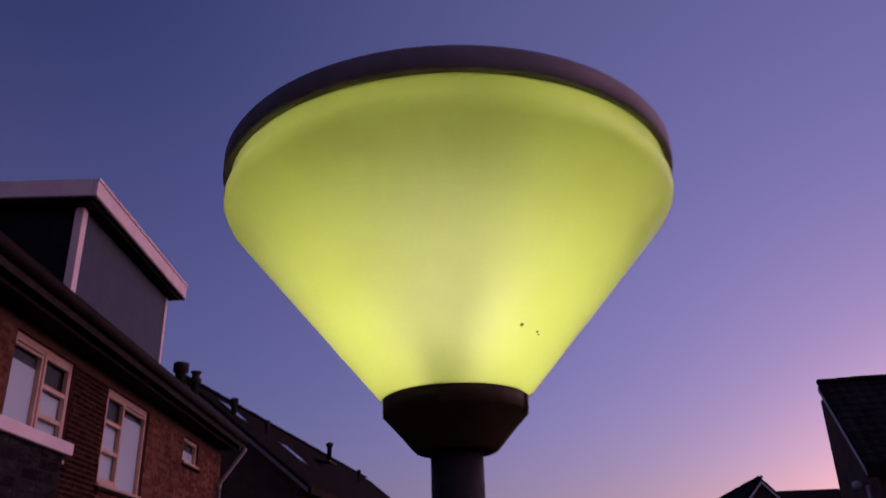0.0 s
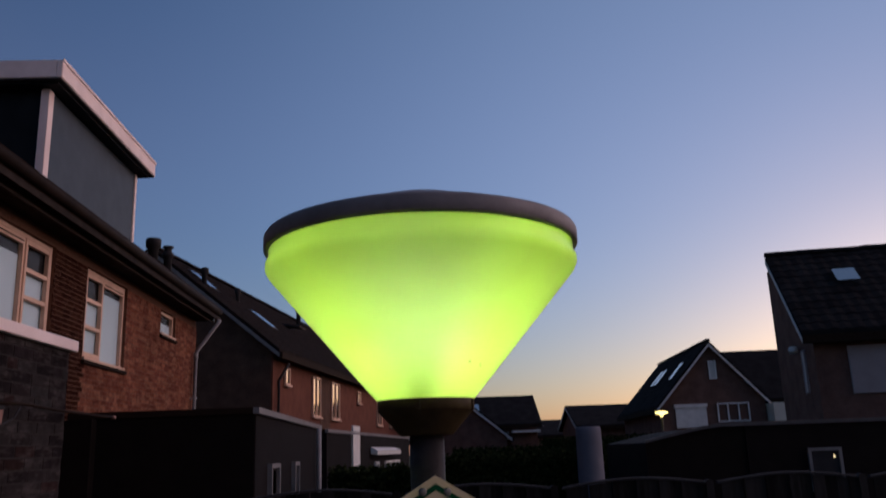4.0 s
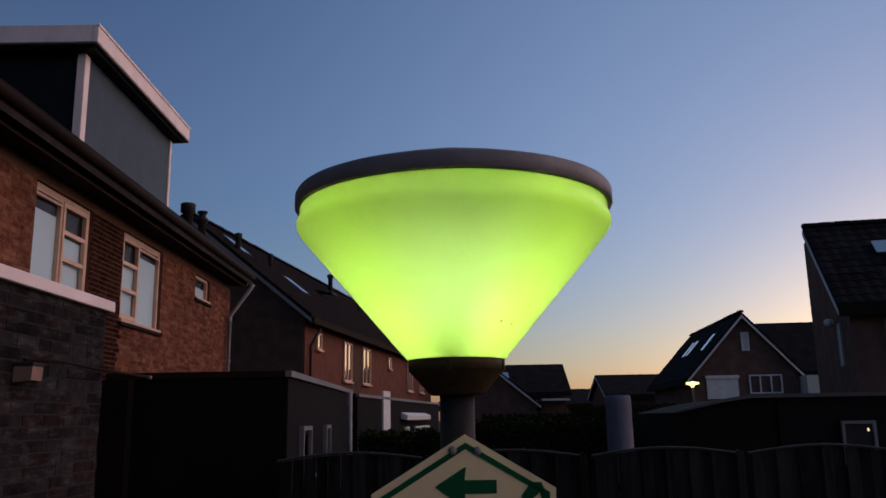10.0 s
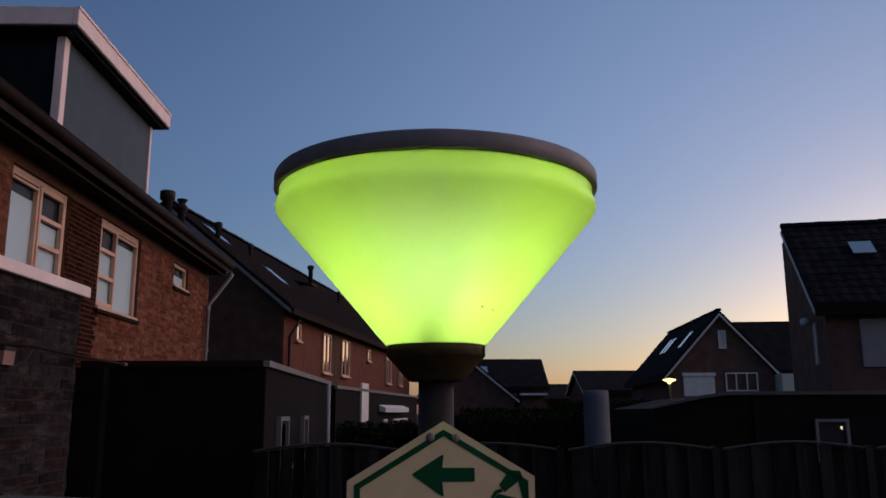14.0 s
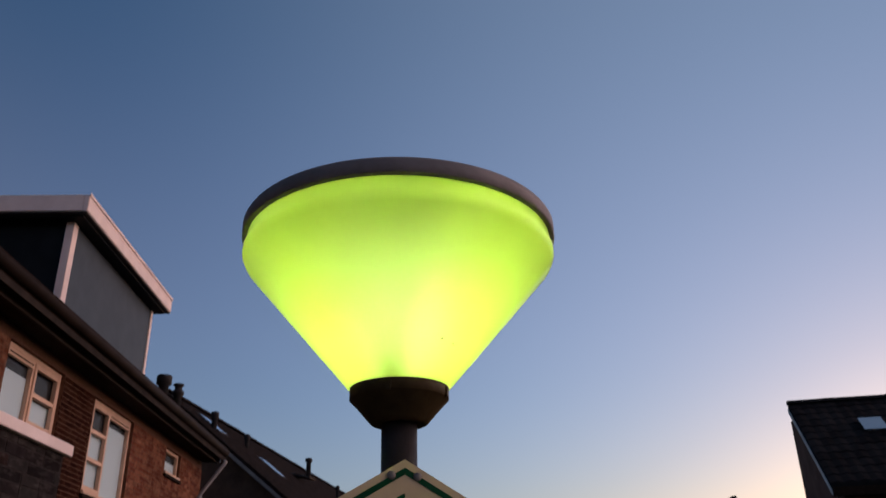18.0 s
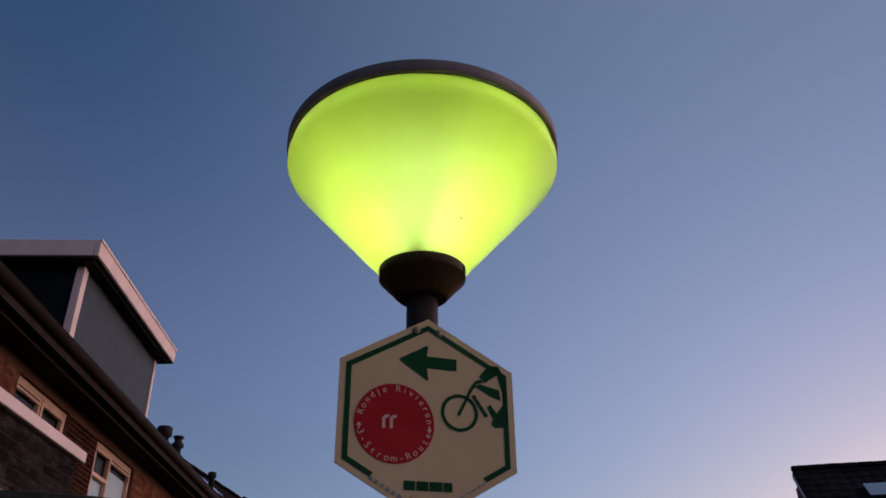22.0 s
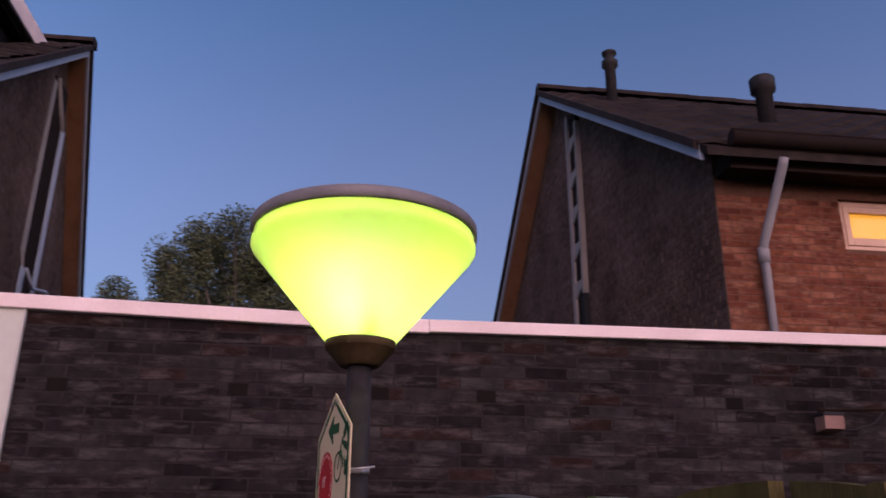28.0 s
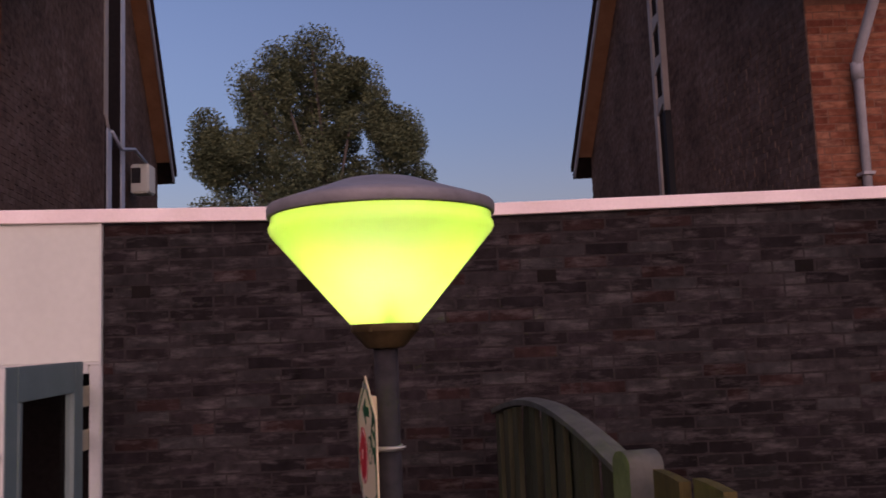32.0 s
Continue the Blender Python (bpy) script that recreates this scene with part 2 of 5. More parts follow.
cap_metal = surface("grey_aluminium_cap", (0.15, 0.143, 0.15), (0.26, 0.248, 0.256), 9, 0.5, 0.1, metal=0.1)
collar_metal = surface("bronze_painted_collar", (0.03, 0.021, 0.0095), (0.085, 0.06, 0.028), 12, 0.5, 0.12)
sign_cream = surface("cream_sign_face", (0.55, 0.46, 0.29), (0.64, 0.55, 0.36), 6, 0.45, 0.02)
sign_green = surface("green_sign_print", (0.003, 0.05, 0.018), (0.006, 0.075, 0.03), 20, 0.5, 0.02)
sign_red = surface("red_sign_print", (0.32, 0.012, 0.02), (0.42, 0.02, 0.03), 15, 0.45, 0.02)
sign_text = surface("pale_pink_print", (0.62, 0.45, 0.42), (0.72, 0.55, 0.52), 20, 0.5, 0.02)
sign_blue = surface("faded_blue_print", (0.2, 0.25, 0.28), (0.3, 0.35, 0.37), 20, 0.5, 0.02)
zinc = surface("galvanised_steel", (0.35, 0.35, 0.34), (0.55, 0.55, 0.53), 20, 0.4, 0.1, metal=0.7)
bolt_steel = surface("dull_bolt_steel", (0.13, 0.13, 0.125), (0.24, 0.24, 0.23), 20, 0.5, 0.1, metal=0.4)
shutter_pale = surface("pale_grey_shutter", (0.3, 0.27, 0.275), (0.4, 0.36, 0.365), 3, 0.6, 0.1)
fence_cap = surface("dark_grey_fence_capping", (0.026, 0.025, 0.026), (0.055, 0.052, 0.053), 5, 0.8, 0.2)
speck_brown = surface("dried_insect_brown", (0.16, 0.15, 0.04), (0.26, 0.24, 0.07), 200, 0.8, 0.2)
fence_green = surface("mossy_green_grey_wood", (0.024, 0.025, 0.0145), (0.078, 0.079, 0.046), 4, 0.9, 0.5, stretch=(4, 4, 0.5), per_object=0.25)
fence_brown = surface("weathered_brown_wood", (0.03, 0.025, 0.01), (0.12, 0.098, 0.036), 3, 0.9, 0.5, stretch=(4, 4, 0.5), per_object=0.3)
fence_dark = surface("dark_weathered_wood", (0.008, 0.0072, 0.0072), (0.034, 0.031, 0.03), 4, 0.9, 0.4, stretch=(4, 4, 0.5), per_object=0.55)
post_cap = surface("pink_grey_weathered_cap", (0.062, 0.066, 0.055), (0.125, 0.125, 0.108), 9, 0.85, 0.3)
ground_mat = surface("dark_grass_ground", (0.02, 0.03, 0.014), (0.06, 0.07, 0.035), 1.5, 0.95, 0.6)
paving_mat = surface("grey_paving", (0.12, 0.115, 0.11), (0.22, 0.21, 0.2), 3, 0.9, 0.4)
roof_felt = surface("grey_roof_felt", (0.04, 0.04, 0.042), (0.09, 0.09, 0.09), 2, 0.9, 0.4)
shed_slot_black = surface("black_boards_and_slot_shade", (0.005, 0.0038, 0.0036), (0.011, 0.0082, 0.0075), 3, 0.8, 0.3)
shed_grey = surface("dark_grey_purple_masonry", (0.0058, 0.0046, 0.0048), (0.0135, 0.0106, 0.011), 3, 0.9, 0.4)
brick_far = surface("far_red_brown_brick", (0.085, 0.05, 0.042), (0.18, 0.108, 0.086), 2, 0.9, 0.4, fine=12)
brick_row = surface("far_orange_brick", (0.095, 0.037, 0.025), (0.165, 0.068, 0.046), 2, 0.9, 0.4, fine=10)
leaf_mat = surface("dark_green_leaves", (0.048, 0.062, 0.033), (0.11, 0.13, 0.07), 0.6, 0.9, 0.0, per_island=0.35)
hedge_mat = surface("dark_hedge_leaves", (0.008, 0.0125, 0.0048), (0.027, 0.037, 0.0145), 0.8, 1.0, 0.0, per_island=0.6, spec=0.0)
bark_mat = surface("grey_bark", (0.05, 0.045, 0.04), (0.13, 0.12, 0.1), 6, 0.95, 0.6)
cover_blue = surface("grey_blue_parasol_cover", (0.11, 0.115, 0.145), (0.18, 0.185, 0.22), 3, 0.85, 0.15)
# pale blind; the glass's blue-white sky reflection is put into its colour
blind_sky_pale = surface("pale_blind_with_sky_reflection", (0.5, 0.63, 0.7), (0.6, 0.73, 0.8), 1.5, 0.8, 0.02)
curtain_pale = surface("pale_pleated_curtain", (0.5, 0.5, 0.48), (0.68, 0.67, 0.64), 2, 0.9, 0.1)
# flat dark colour; on window backs it stands in for an unlit room
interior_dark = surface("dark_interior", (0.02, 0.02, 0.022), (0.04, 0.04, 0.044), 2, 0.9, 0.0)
cloth_blue = surface("navy_blue_cloth", (0.006, 0.01, 0.042), (0.015, 0.024, 0.085), 8, 0.95, 0.3)
pale_green_paint = surface("pale_grey_green_door_paint", (0.145, 0.19, 0.178), (0.2, 0.25, 0.236), 4, 0.45, 0.05)
hinge_tan = surface("tan_hinge_metal", (0.3, 0.26, 0.17), (0.45, 0.4, 0.28), 12, 0.5, 0.1)
row_gable = surface("blackish_brown_gable", (0.055, 0.032, 0.023), (0.11, 0.066, 0.048), 2.5, 0.95, 0.6, fine=20)
gutter_roll = surface("brown_half_round_gutter", (0.013, 0.0088, 0.0072), (0.03, 0.02, 0.0165), 3, 0.75, 0.1, spec=0.1)
GABLE = [(1.75 * r, 1.75 * g, 1.8 * b) for r, g, b in ((0.066, 0.045, 0.035), (0.07, 0.048, 0.038), (0.063, 0.043, 0.034), (0.074, 0.051, 0.041), (0.067, 0.045, 0.035), (0.076, 0.054, 0.043))]
brick_gable = brick_material("dark_brown_gable_brick", GABLE, False, 0.15, (0.12, 0.096, 0.084, 1))
brick_gable_rest = brick_material("dark_brown_gable_brick_joined", GABLE, True, 0.15, (0.12, 0.096, 0.084, 1))
strip_grey = surface("dull_grey_window_strip", (0.24, 0.215, 0.195), (0.36, 0.325, 0.295), 3, 0.6, 0.05)
row_roof = surface("dark_brown_pantiles", (0.008, 0.006, 0.0055), (0.02, 0.015, 0.014), 4, 0.9, 0.5, fine=14, per_island=0.3, spec=0.05)
barge_grey = surface("dull_grey_bargeboard", (0.5, 0.5, 0.5), (0.68, 0.68, 0.68), 3, 0.6, 0.05)
moss_post = surface("mint_green_algae_wood", (0.055, 0.075, 0.03), (0.13, 0.16, 0.075), 9, 0.9, 0.3)
edge_pale = surface("pale_grey_verge", (0.14, 0.14, 0.147), (0.225, 0.225, 0.23), 3, 0.6, 0.05)
warm_pane, _n, _l, _p = mat("sky_reflecting_pane")
_p.inputs["Base Color"].default_value = (0.62, 0.53, 0.46, 1)
_p.inputs["Roughness"].default_value = 0.08
_p.inputs["Metallic"].default_value = 0.95
cup_pink = surface("dull_pink_cup", (0.2, 0.12, 0.1), (0.3, 0.19, 0.16), 8, 0.7, 0.1)
edge_grey = surface("dull_grey_roof_edge", (0.07, 0.066, 0.068), (0.13, 0.124, 0.126), 4, 0.7, 0.1)
cloth_pale = surface("pale_grey_cloth", (0.07, 0.07, 0.075), (0.12, 0.12, 0.13), 8, 0.95, 0.3)
cloth_orange = surface("orange_cloth", (0.1, 0.02, 0.01), (0.16, 0.035, 0.02), 8, 0.95, 0.3)

glass_mat, _n, _l, _p = mat("window_glass")
_n.remove(_p)
g_clear = _n.new("ShaderNodeBsdfTransparent")
g_clear.inputs[0].default_value = (0.93, 0.95, 0.95, 1)
g_gloss = _n.new("ShaderNodeBsdfGlossy")
g_gloss.inputs["Roughness"].default_value = 0.03
g_fres = _n.new("ShaderNodeLayerWeight")
g_fres.inputs[0].default_value = 0.5
g_pow = _n.new("ShaderNodeMath")
g_pow.operation = 'POWER'
_l.new(g_fres.outputs["Facing"], g_pow.inputs[0])
g_pow.inputs[1].default_value = 3.0
g_amt = _n.new("ShaderNodeMath")
g_amt.operation = 'MULTIPLY_ADD'
_l.new(g_pow.outputs[0], g_amt.inputs[0])
g_amt.inputs[1].default_value, g_amt.inputs[2].default_value = 0.06, 0.012
g_mix = _n.new("ShaderNodeMixShader")
_l.new(g_amt.outputs[0], g_mix.inputs[0])
_l.new(g_clear.outputs[0], g_mix.inputs[1])
_l.new(g_gloss.outputs[0], g_mix.inputs[2])
_l.new(g_mix.outputs[0], _n["Material Output"].inputs[0])

skylight_glass, _n, _l, _p = mat("roof_window_glass")
_p.inputs["Base Color"].default_value = (0.5, 0.55, 0.6, 1)
_p.inputs["Roughness"].default_value = 0.12
_p.inputs["Metallic"].default_value = 0.9

diffuser, n_, l_, _p = mat("yellow_green_frosted_diffuser")
n_.remove(_p)
tr = n_.new("ShaderNodeBsdfTranslucent")
gco = n_.new("ShaderNodeTexCoord")
gno = n_.new("ShaderNodeTexNoise")
gno.inputs["Scale"].default_value, gno.inputs["Detail"].default_value = 9.0, 6
l_.new(gco.outputs["Object"], gno.inputs["Vector"])
grm = n_.new("ShaderNodeValToRGB")
grm.color_ramp.elements[0].position, grm.color_ramp.elements[0].color = 0.3, (0.56, 0.77, 0.09, 1)
grm.color_ramp.elements[1].position, grm.color_ramp.elements[1].color = 0.6, (0.618, 0.86, 0.112, 1)
l_.new(gno.outputs["Fac"], grm.inputs[0])
l_.new(grm.outputs[0], tr.inputs[0])
df = n_.new("ShaderNodeBsdfDiffuse")
df.inputs[0].default_value = (0.58, 0.8, 0.12, 1)
gl = n_.new("ShaderNodeBsdfGlossy")
gl.inputs[1].default_value = 0.12
m1 = n_.new("ShaderNodeMixShader")
m1.inputs[0].default_value = 0.42
l_.new(tr.outputs[0], m1.inputs[1])
l_.new(df.outputs[0], m1.inputs[2])
m2 = n_.new("ShaderNodeMixShader")
dw = n_.new("ShaderNodeLayerWeight")
dw.inputs[0].default_value = 0.5
dpow = n_.new("ShaderNodeMath")
dpow.operation = 'POWER'
dpow.inputs[1].default_value = 5.0
l_.new(dw.outputs["Facing"], dpow.inputs[0])
damt = n_.new("ShaderNodeMath")
damt.operation = 'MULTIPLY_ADD'
damt.inputs[1].default_value, damt.inputs[2].default_value = 0.4, 0.025
l_.new(dpow.outputs[0], damt.inputs[0])
l_.new(damt.outputs[0], m2.inputs[0])
l_.new(m1.outputs[0], m2.inputs[1])
l_.new(gl.outputs[0], m2.inputs[2])
# a little light passes through less scattered, so the lamp's core shows as a soft bright patch
rf = n_.new("ShaderNodeBsdfRefraction")
rf.inputs["Color"].default_value = (1.0, 1.0, 0.85, 1)
rf.inputs["Roughness"].default_value = 1.0
rf.inputs["IOR"].default_value = 1.75
m3 = n_.new("ShaderNodeMixShader")
m3.inputs[0].default_value = 0.038
l_.new(m2.outputs[0], m3.inputs[1])
l_.new(rf.outputs[0], m3.inputs[2])
l_.new(m3.outputs[0], n_["Material Output"].inputs[0])


def glow(name, colour, strength):
    m, n, l, p = mat(name)
    p.inputs["Base Color"].default_value = (*[c * 0.5 for c in colour], 1)
    p.inputs["Emission Color"].default_value = (*colour, 1)
    p.inputs["Emission Strength"].default_value = strength
    return m


tube_glow = glow("lit_lamp_tube", (1.0, 0.97, 0.82), 7.3)
lit_room = glow("lit_yellow_blind", (1.0, 0.44, 0.035), 0.24)
lantern_glow = glow("warm_lantern_glow", (1.0, 0.72, 0.22), 1.5)
room_glow = glow("dim_warm_room_lamp", (1.0, 0.7, 0.35), 0.5)


# ---- mesh helpers ----
def bm_box(bm, x0, x1, y0, y1, z0, z1):
    v = [bm.verts.new(c) for c in ((x0, y0, z0), (x1, y0, z0), (x1, y1, z0), (x0, y1, z0), (x0, y0, z1), (x1, y0, z1), (x1, y1, z1), (x0, y1, z1))]
    for f in ((0, 3, 2, 1), (4, 5, 6, 7), (0, 1, 5, 4), (1, 2, 6, 5), (2, 3, 7, 6), (3, 0, 4, 7)):
        bm.faces.new([v[i] for i in f])
    return v


def box(x0, x1, y0, y1, z0, z1, bevel=0.0):
    bm = bmesh.new()
    bm_box(bm, min(x0, x1), max(x0, x1), min(y0, y1), max(y0, y1), min(z0, z1), max(z0, z1))
    if bevel:
        bmesh.ops.bevel(bm, geom=bm.edges[:], offset=bevel, segments=2, affect='EDGES')
    return bm


def prism(profile, axis, a, b):
    """A closed profile of 2D points pulled from a to b along axis ('x': points are (y, z); 'y': (x, z); 'z': (x, y))."""
    bm = bmesh.new()
    place = {'x': lambda p, t: (t, p[0], p[1]), 'y': lambda p, t: (p[0], t, p[1]), 'z': lambda p, t: (p[0], p[1], t)}[axis]
    one = [bm.verts.new(place(p, a)) for p in profile]
    two = [bm.verts.new(place(p, b)) for p in profile]
    n = len(profile)
    bm.faces.new(one)
    bm.faces.new(two[::-1])
    for i in range(n):
        bm.faces.new((one[i], two[i], two[(i + 1) % n], one[(i + 1) % n]))
    bmesh.ops.recalc_face_normals(bm, faces=bm.faces[:])
    return bm


def turned(profile, segments=48, close=True):
    """A lathe body from (radius, height) points."""
    bm = bmesh.new()
    rings = []
    for r, z in profile:
        if r < 1e-5:
            rings.append([bm.verts.new((0, 0, z))])
        else:
            rings.append([bm.verts.new((r * math.cos(2 * math.pi * i / segments), r * math.sin(2 * math.pi * i / segments), z)) for i in range(segments)])
    for a, b in zip(rings, rings[1:]):
        for i in range(segments):
            j = (i + 1) % segments
            if len(a) == 1 and len(b) > 1:
                bm.faces.new((a[0], b[i], b[j]))
            elif len(b) == 1 and len(a) > 1:
                bm.faces.new((a[i], b[0], a[j]))
            elif len(a) > 1:
                bm.faces.new((a[i], a[j], b[j], b[i]))
    if close:
        for ring in (rings[0], rings[-1]):
            if len(ring) > 1:
                bm.faces.new(ring)
    bmesh.ops.recalc_face_normals(bm, faces=bm.faces[:])
    for f in bm.faces:
        f.smooth = True
    return bm


def tube(points, radius, segments=12):
    """A round bar along a polyline."""
    bm = bmesh.new()
    pts = [Vector(p) for p in points]
    rings = []
    for i, p in enumerate(pts):
        d = (pts[min(i + 1, len(pts) - 1)] - pts[max(i - 1, 0)]).normalized()
        q = d.to_track_quat('Z', 'Y')
        rings.append([bm.verts.new(p + q @ Vector((radius * math.cos(2 * math.pi * k / segments), radius * math.sin(2 * math.pi * k / segments), 0))) for k in range(segments)])
    for a, b in zip(rings, rings[1:]):
        for k in range(segments):
            f = bm.faces.new((a[k], a[(k + 1) % segments], b[(k + 1) % segments], b[k]))
            f.smooth = True
    bm.faces.new(rings[0][::-1])
    bm.faces.new(rings[-1])
    return bm


def mesh_of(bm, name, material):
    me = bpy.data.meshes.new(name)
    bm.to_mesh(me)
    bm.free()
    me.materials.append(material)
    return me


def thing(name, label, category, at=(0, 0, 0), yaw=0.0, group="", kind=""):
    ob = new(name)
    ob.matrix_world = pose(*at, 0, 0, yaw)
    ob.empty_display_size = 0.1
    return tagged(ob, label, category, group, kind)


def part(name, bm, material, parent, label="", m=None):
    me = mesh_of(bm, name, material)
    ob = new(name, me)
    ob.parent = parent
    if m is not None:
        ob.matrix_basis = m
    if material is glass_mat:
        ob.visible_shadow = False
    if label:
        tagged(ob, label)
    return ob


def solid(name, bm, material, label, category, kind="structure", group=""):
    ob = new(name, mesh_of(bm, name, material))
    return tagged(ob, label, category, group, kind)


def joined(name, verts, faces, material, parent, label=""):
    me = bpy.data.meshes.new(name)
    me.from_pydata(verts, [], faces)
    me.materials.append(material)
    ob = new(name, me)
    ob.parent = parent
    return tagged(ob, label, kind="stuff")


BOX_FACES = ((0, 3, 2, 1), (4, 5, 6, 7), (0, 1, 5, 4), (1, 2, 6, 5), (2, 3, 7, 6), (3, 0, 4, 7))


def brick_courses(length, z0, z1, holes, course=0.0625, pitch=0.22, seed=1):
    """Stretcher bond along a wall: (start, end, z) of each brick, cut round the holes (u0, u1, z0, z1)."""
    rng = random.Random(seed)
    out = []
    rows = int((z1 - z0) / course)
    for r in range(rows):
        z = z0 + r * course
        u = -pitch * (0.5 if r % 2 else 0.0) - (pitch * 0.25 if r % 3 == 0 else 0)
        while u < length:
            half = rng.random() < 0.16
            step = pitch * (0.5 if half else 1.0)
            a, b = max(u + 0.005, 0.0), min(u + step - 0.005, length)
            u += step
            spans = [(a, b)] if b - a > 0.03 else []
            for h0, h1, hz0, hz1 in holes:
                if z + course > hz0 and z < hz1:
                    cut = []
                    for s, e in spans:
                        if e <= h0 or s >= h1:
                            cut.append((s, e))
                        else:
                            if h0 - s > 0.03:
                                cut.append((s, h0))
                            if e - h1 > 0.03:
                                cut.append((h1, e))
                    spans = cut
            out += [(s, e, z) for s, e in spans]
    return out


def lay_bricks(parent, courses, place, near, material, rest_material, depth=0.0018, height=0.053, seed=3, rest_label=""):
    """place(u, out, z) -> world point. Bricks for which near() holds are parts of their own; the others one joined part."""
    rng = random.Random(seed)
    cache = {}
    verts, faces = [], []
    made = 0
    for s, e, z in courses:
        out = depth + rng.uniform(-0.0012, 0.0018)
        if near(s, z) and made < 300:
            made += 1
            key = round(e - s, 2)
            w = key / 2
            if key not in cache:
                bm = bmesh.new()
                bm_box(bm, -w, w, 0, 0.02, 0, height)
                outer = [ed for ed in bm.edges if all(v.co.y > 0.01 for v in ed.verts)]
                bmesh.ops.bevel(bm, geom=outer, offset=0.0012, segments=1, affect='EDGES')
                cache[key] = mesh_of(bm, "brick", material)
            ob = new("brick", cache[key])
            ob.parent = parent
            ux = (Vector(place(e, 0, z)) - Vector(place(s, 0, z))).normalized()
            oy = (Vector(place(s, 1, z)) - Vector(place(s, 0, z))).normalized()
            o = Vector(place((s + e) / 2, out, z)) - oy * 0.02
            rot = Matrix((ux, oy, Vector((0, 0, 1)))).transposed().to_4x4()
            ob.matrix_basis = Matrix.Translation(o) @ rot
        else:
            k = len(verts)
            for uu, oo, zz in ((s, -0.01, z), (e, -0.01, z), (e, out, z), (s, out, z), (s, -0.01, z + height), (e, -0.01, z + height), (e, out, z + height), (s, out, z + height)):
                verts.append(place(uu, oo, zz))
            faces += [[k + i for i in f] for f in BOX_FACES]
    if verts:
        joined("brickwork", verts, faces, rest_material, parent, rest_label)


# ---- ground ----
solid("ground", box(-600, 600, -600, 600, -0.3, -0.06), ground_mat, "dark grassy ground reaching to the horizon", "ground")
solid("pavement", box(-1.99, 3.2, -9, 2.36, -0.055, 0.0), paving_mat, "grey paved path beside the garage wall", "pavement")

# ---- garage with flat roof, white trim and brick wall ----
GX, GN, GS, GTOP = -2.0, 5.17, -7.0, 2.84
DOOR0, DOOR1 = -1.05, 0.2
garage_wall = thing("wall_garage", "long purple-brown brick garage wall with weathered joints", "wall", kind="structure")
part("wall_core", box(GX - 0.2, GX, DOOR1, GN, 0, GTOP - 0.005), mortar_dark, garage_wall)
part("wall_core", box(GX - 0.2, GX, GS, DOOR0, 0, GTOP + 0.05), mortar_dark, garage_wall)
part("wall_core", box(-4.3, GX - 0.2, GN - 0.2, GN, 0, GTOP), mortar_dark, garage_wall)
part("wall_core", box(-4.3, -4.1, GS + 0.2, GN - 0.2, 0, GTOP), mortar_dark, garage_wall)
part("wall_core", box(-4.3, GX - 0.2, GS, GS + 0.2, 0, GTOP), mortar_dark, garage_wall)
solid("garage_roof", box(-4.35, GX - 0.21, GS, GN, GTOP - 0.04, GTOP + 0.005), roof_felt, "flat felt roof of the garage", "roof")
solid("floor", box(-4.1, GX, GS + 0.2, GN - 0.2, -0.05, 0.004), paving_mat, "concrete floor inside the garage", "floor")
trim = thing("trim", "weathered white roof-edge trim along the garage", "trim", kind="structure")


def trim_top(y):
    """The southern boards fall gently to a joint; the northern board runs almost level."""
    return 2.866 - 0.0248 * (y - 2.13) if y < 2.13 else 2.867 + 0.005 * (y - 2.13)


for y0, y1, low in ((GS, -2.2, 0.066), (-2.197, 2.128, 0.07), (2.131, GN + 0.04, 0.064)):
    bm = bmesh.new()
    for y in (y0, y1):
        z = trim_top(min(y, 2.129) if y1 < 2.13 else y)
        for x, d in ((GX - 0.08, 0.0), (GX + 0.031, 0.0), (GX + 0.035, -0.005), (GX + 0.035, 0.004 - low), (GX + 0.03, -low), (GX - 0.08, -low)):
            bm.verts.new((x, y, z + d))
    bm.verts.ensure_lookup_table()
    bm.faces.new(bm.verts[:6])
    bm.faces.new(bm.verts[6:][::-1])
    for i in range(6):
        j = (i + 1) % 6
        bm.faces.new((bm.verts[i], bm.verts[j], bm.verts[6 + j], bm.verts[6 + i]))
    bmesh.ops.recalc_face_normals(bm, faces=bm.faces[:])
    part("trim_board", bm, white_trim, trim)
part("trim_board", box(-4.3, GX - 0.082, GN - 0.03, GN + 0.037, GTOP - 0.025, GTOP + 0.038, 0.005), white_trim, trim)

# ---- houses in a row ----
FX = -4.35


def sk(y, k, x):
    """The line of a gable end, which stands askew and turns a little at the ridge."""
    return y + k * (max(x, -8.32) - FX) + (1.2 * k if k > 0.1 else 0.0) * min(x + 8.32, 0)


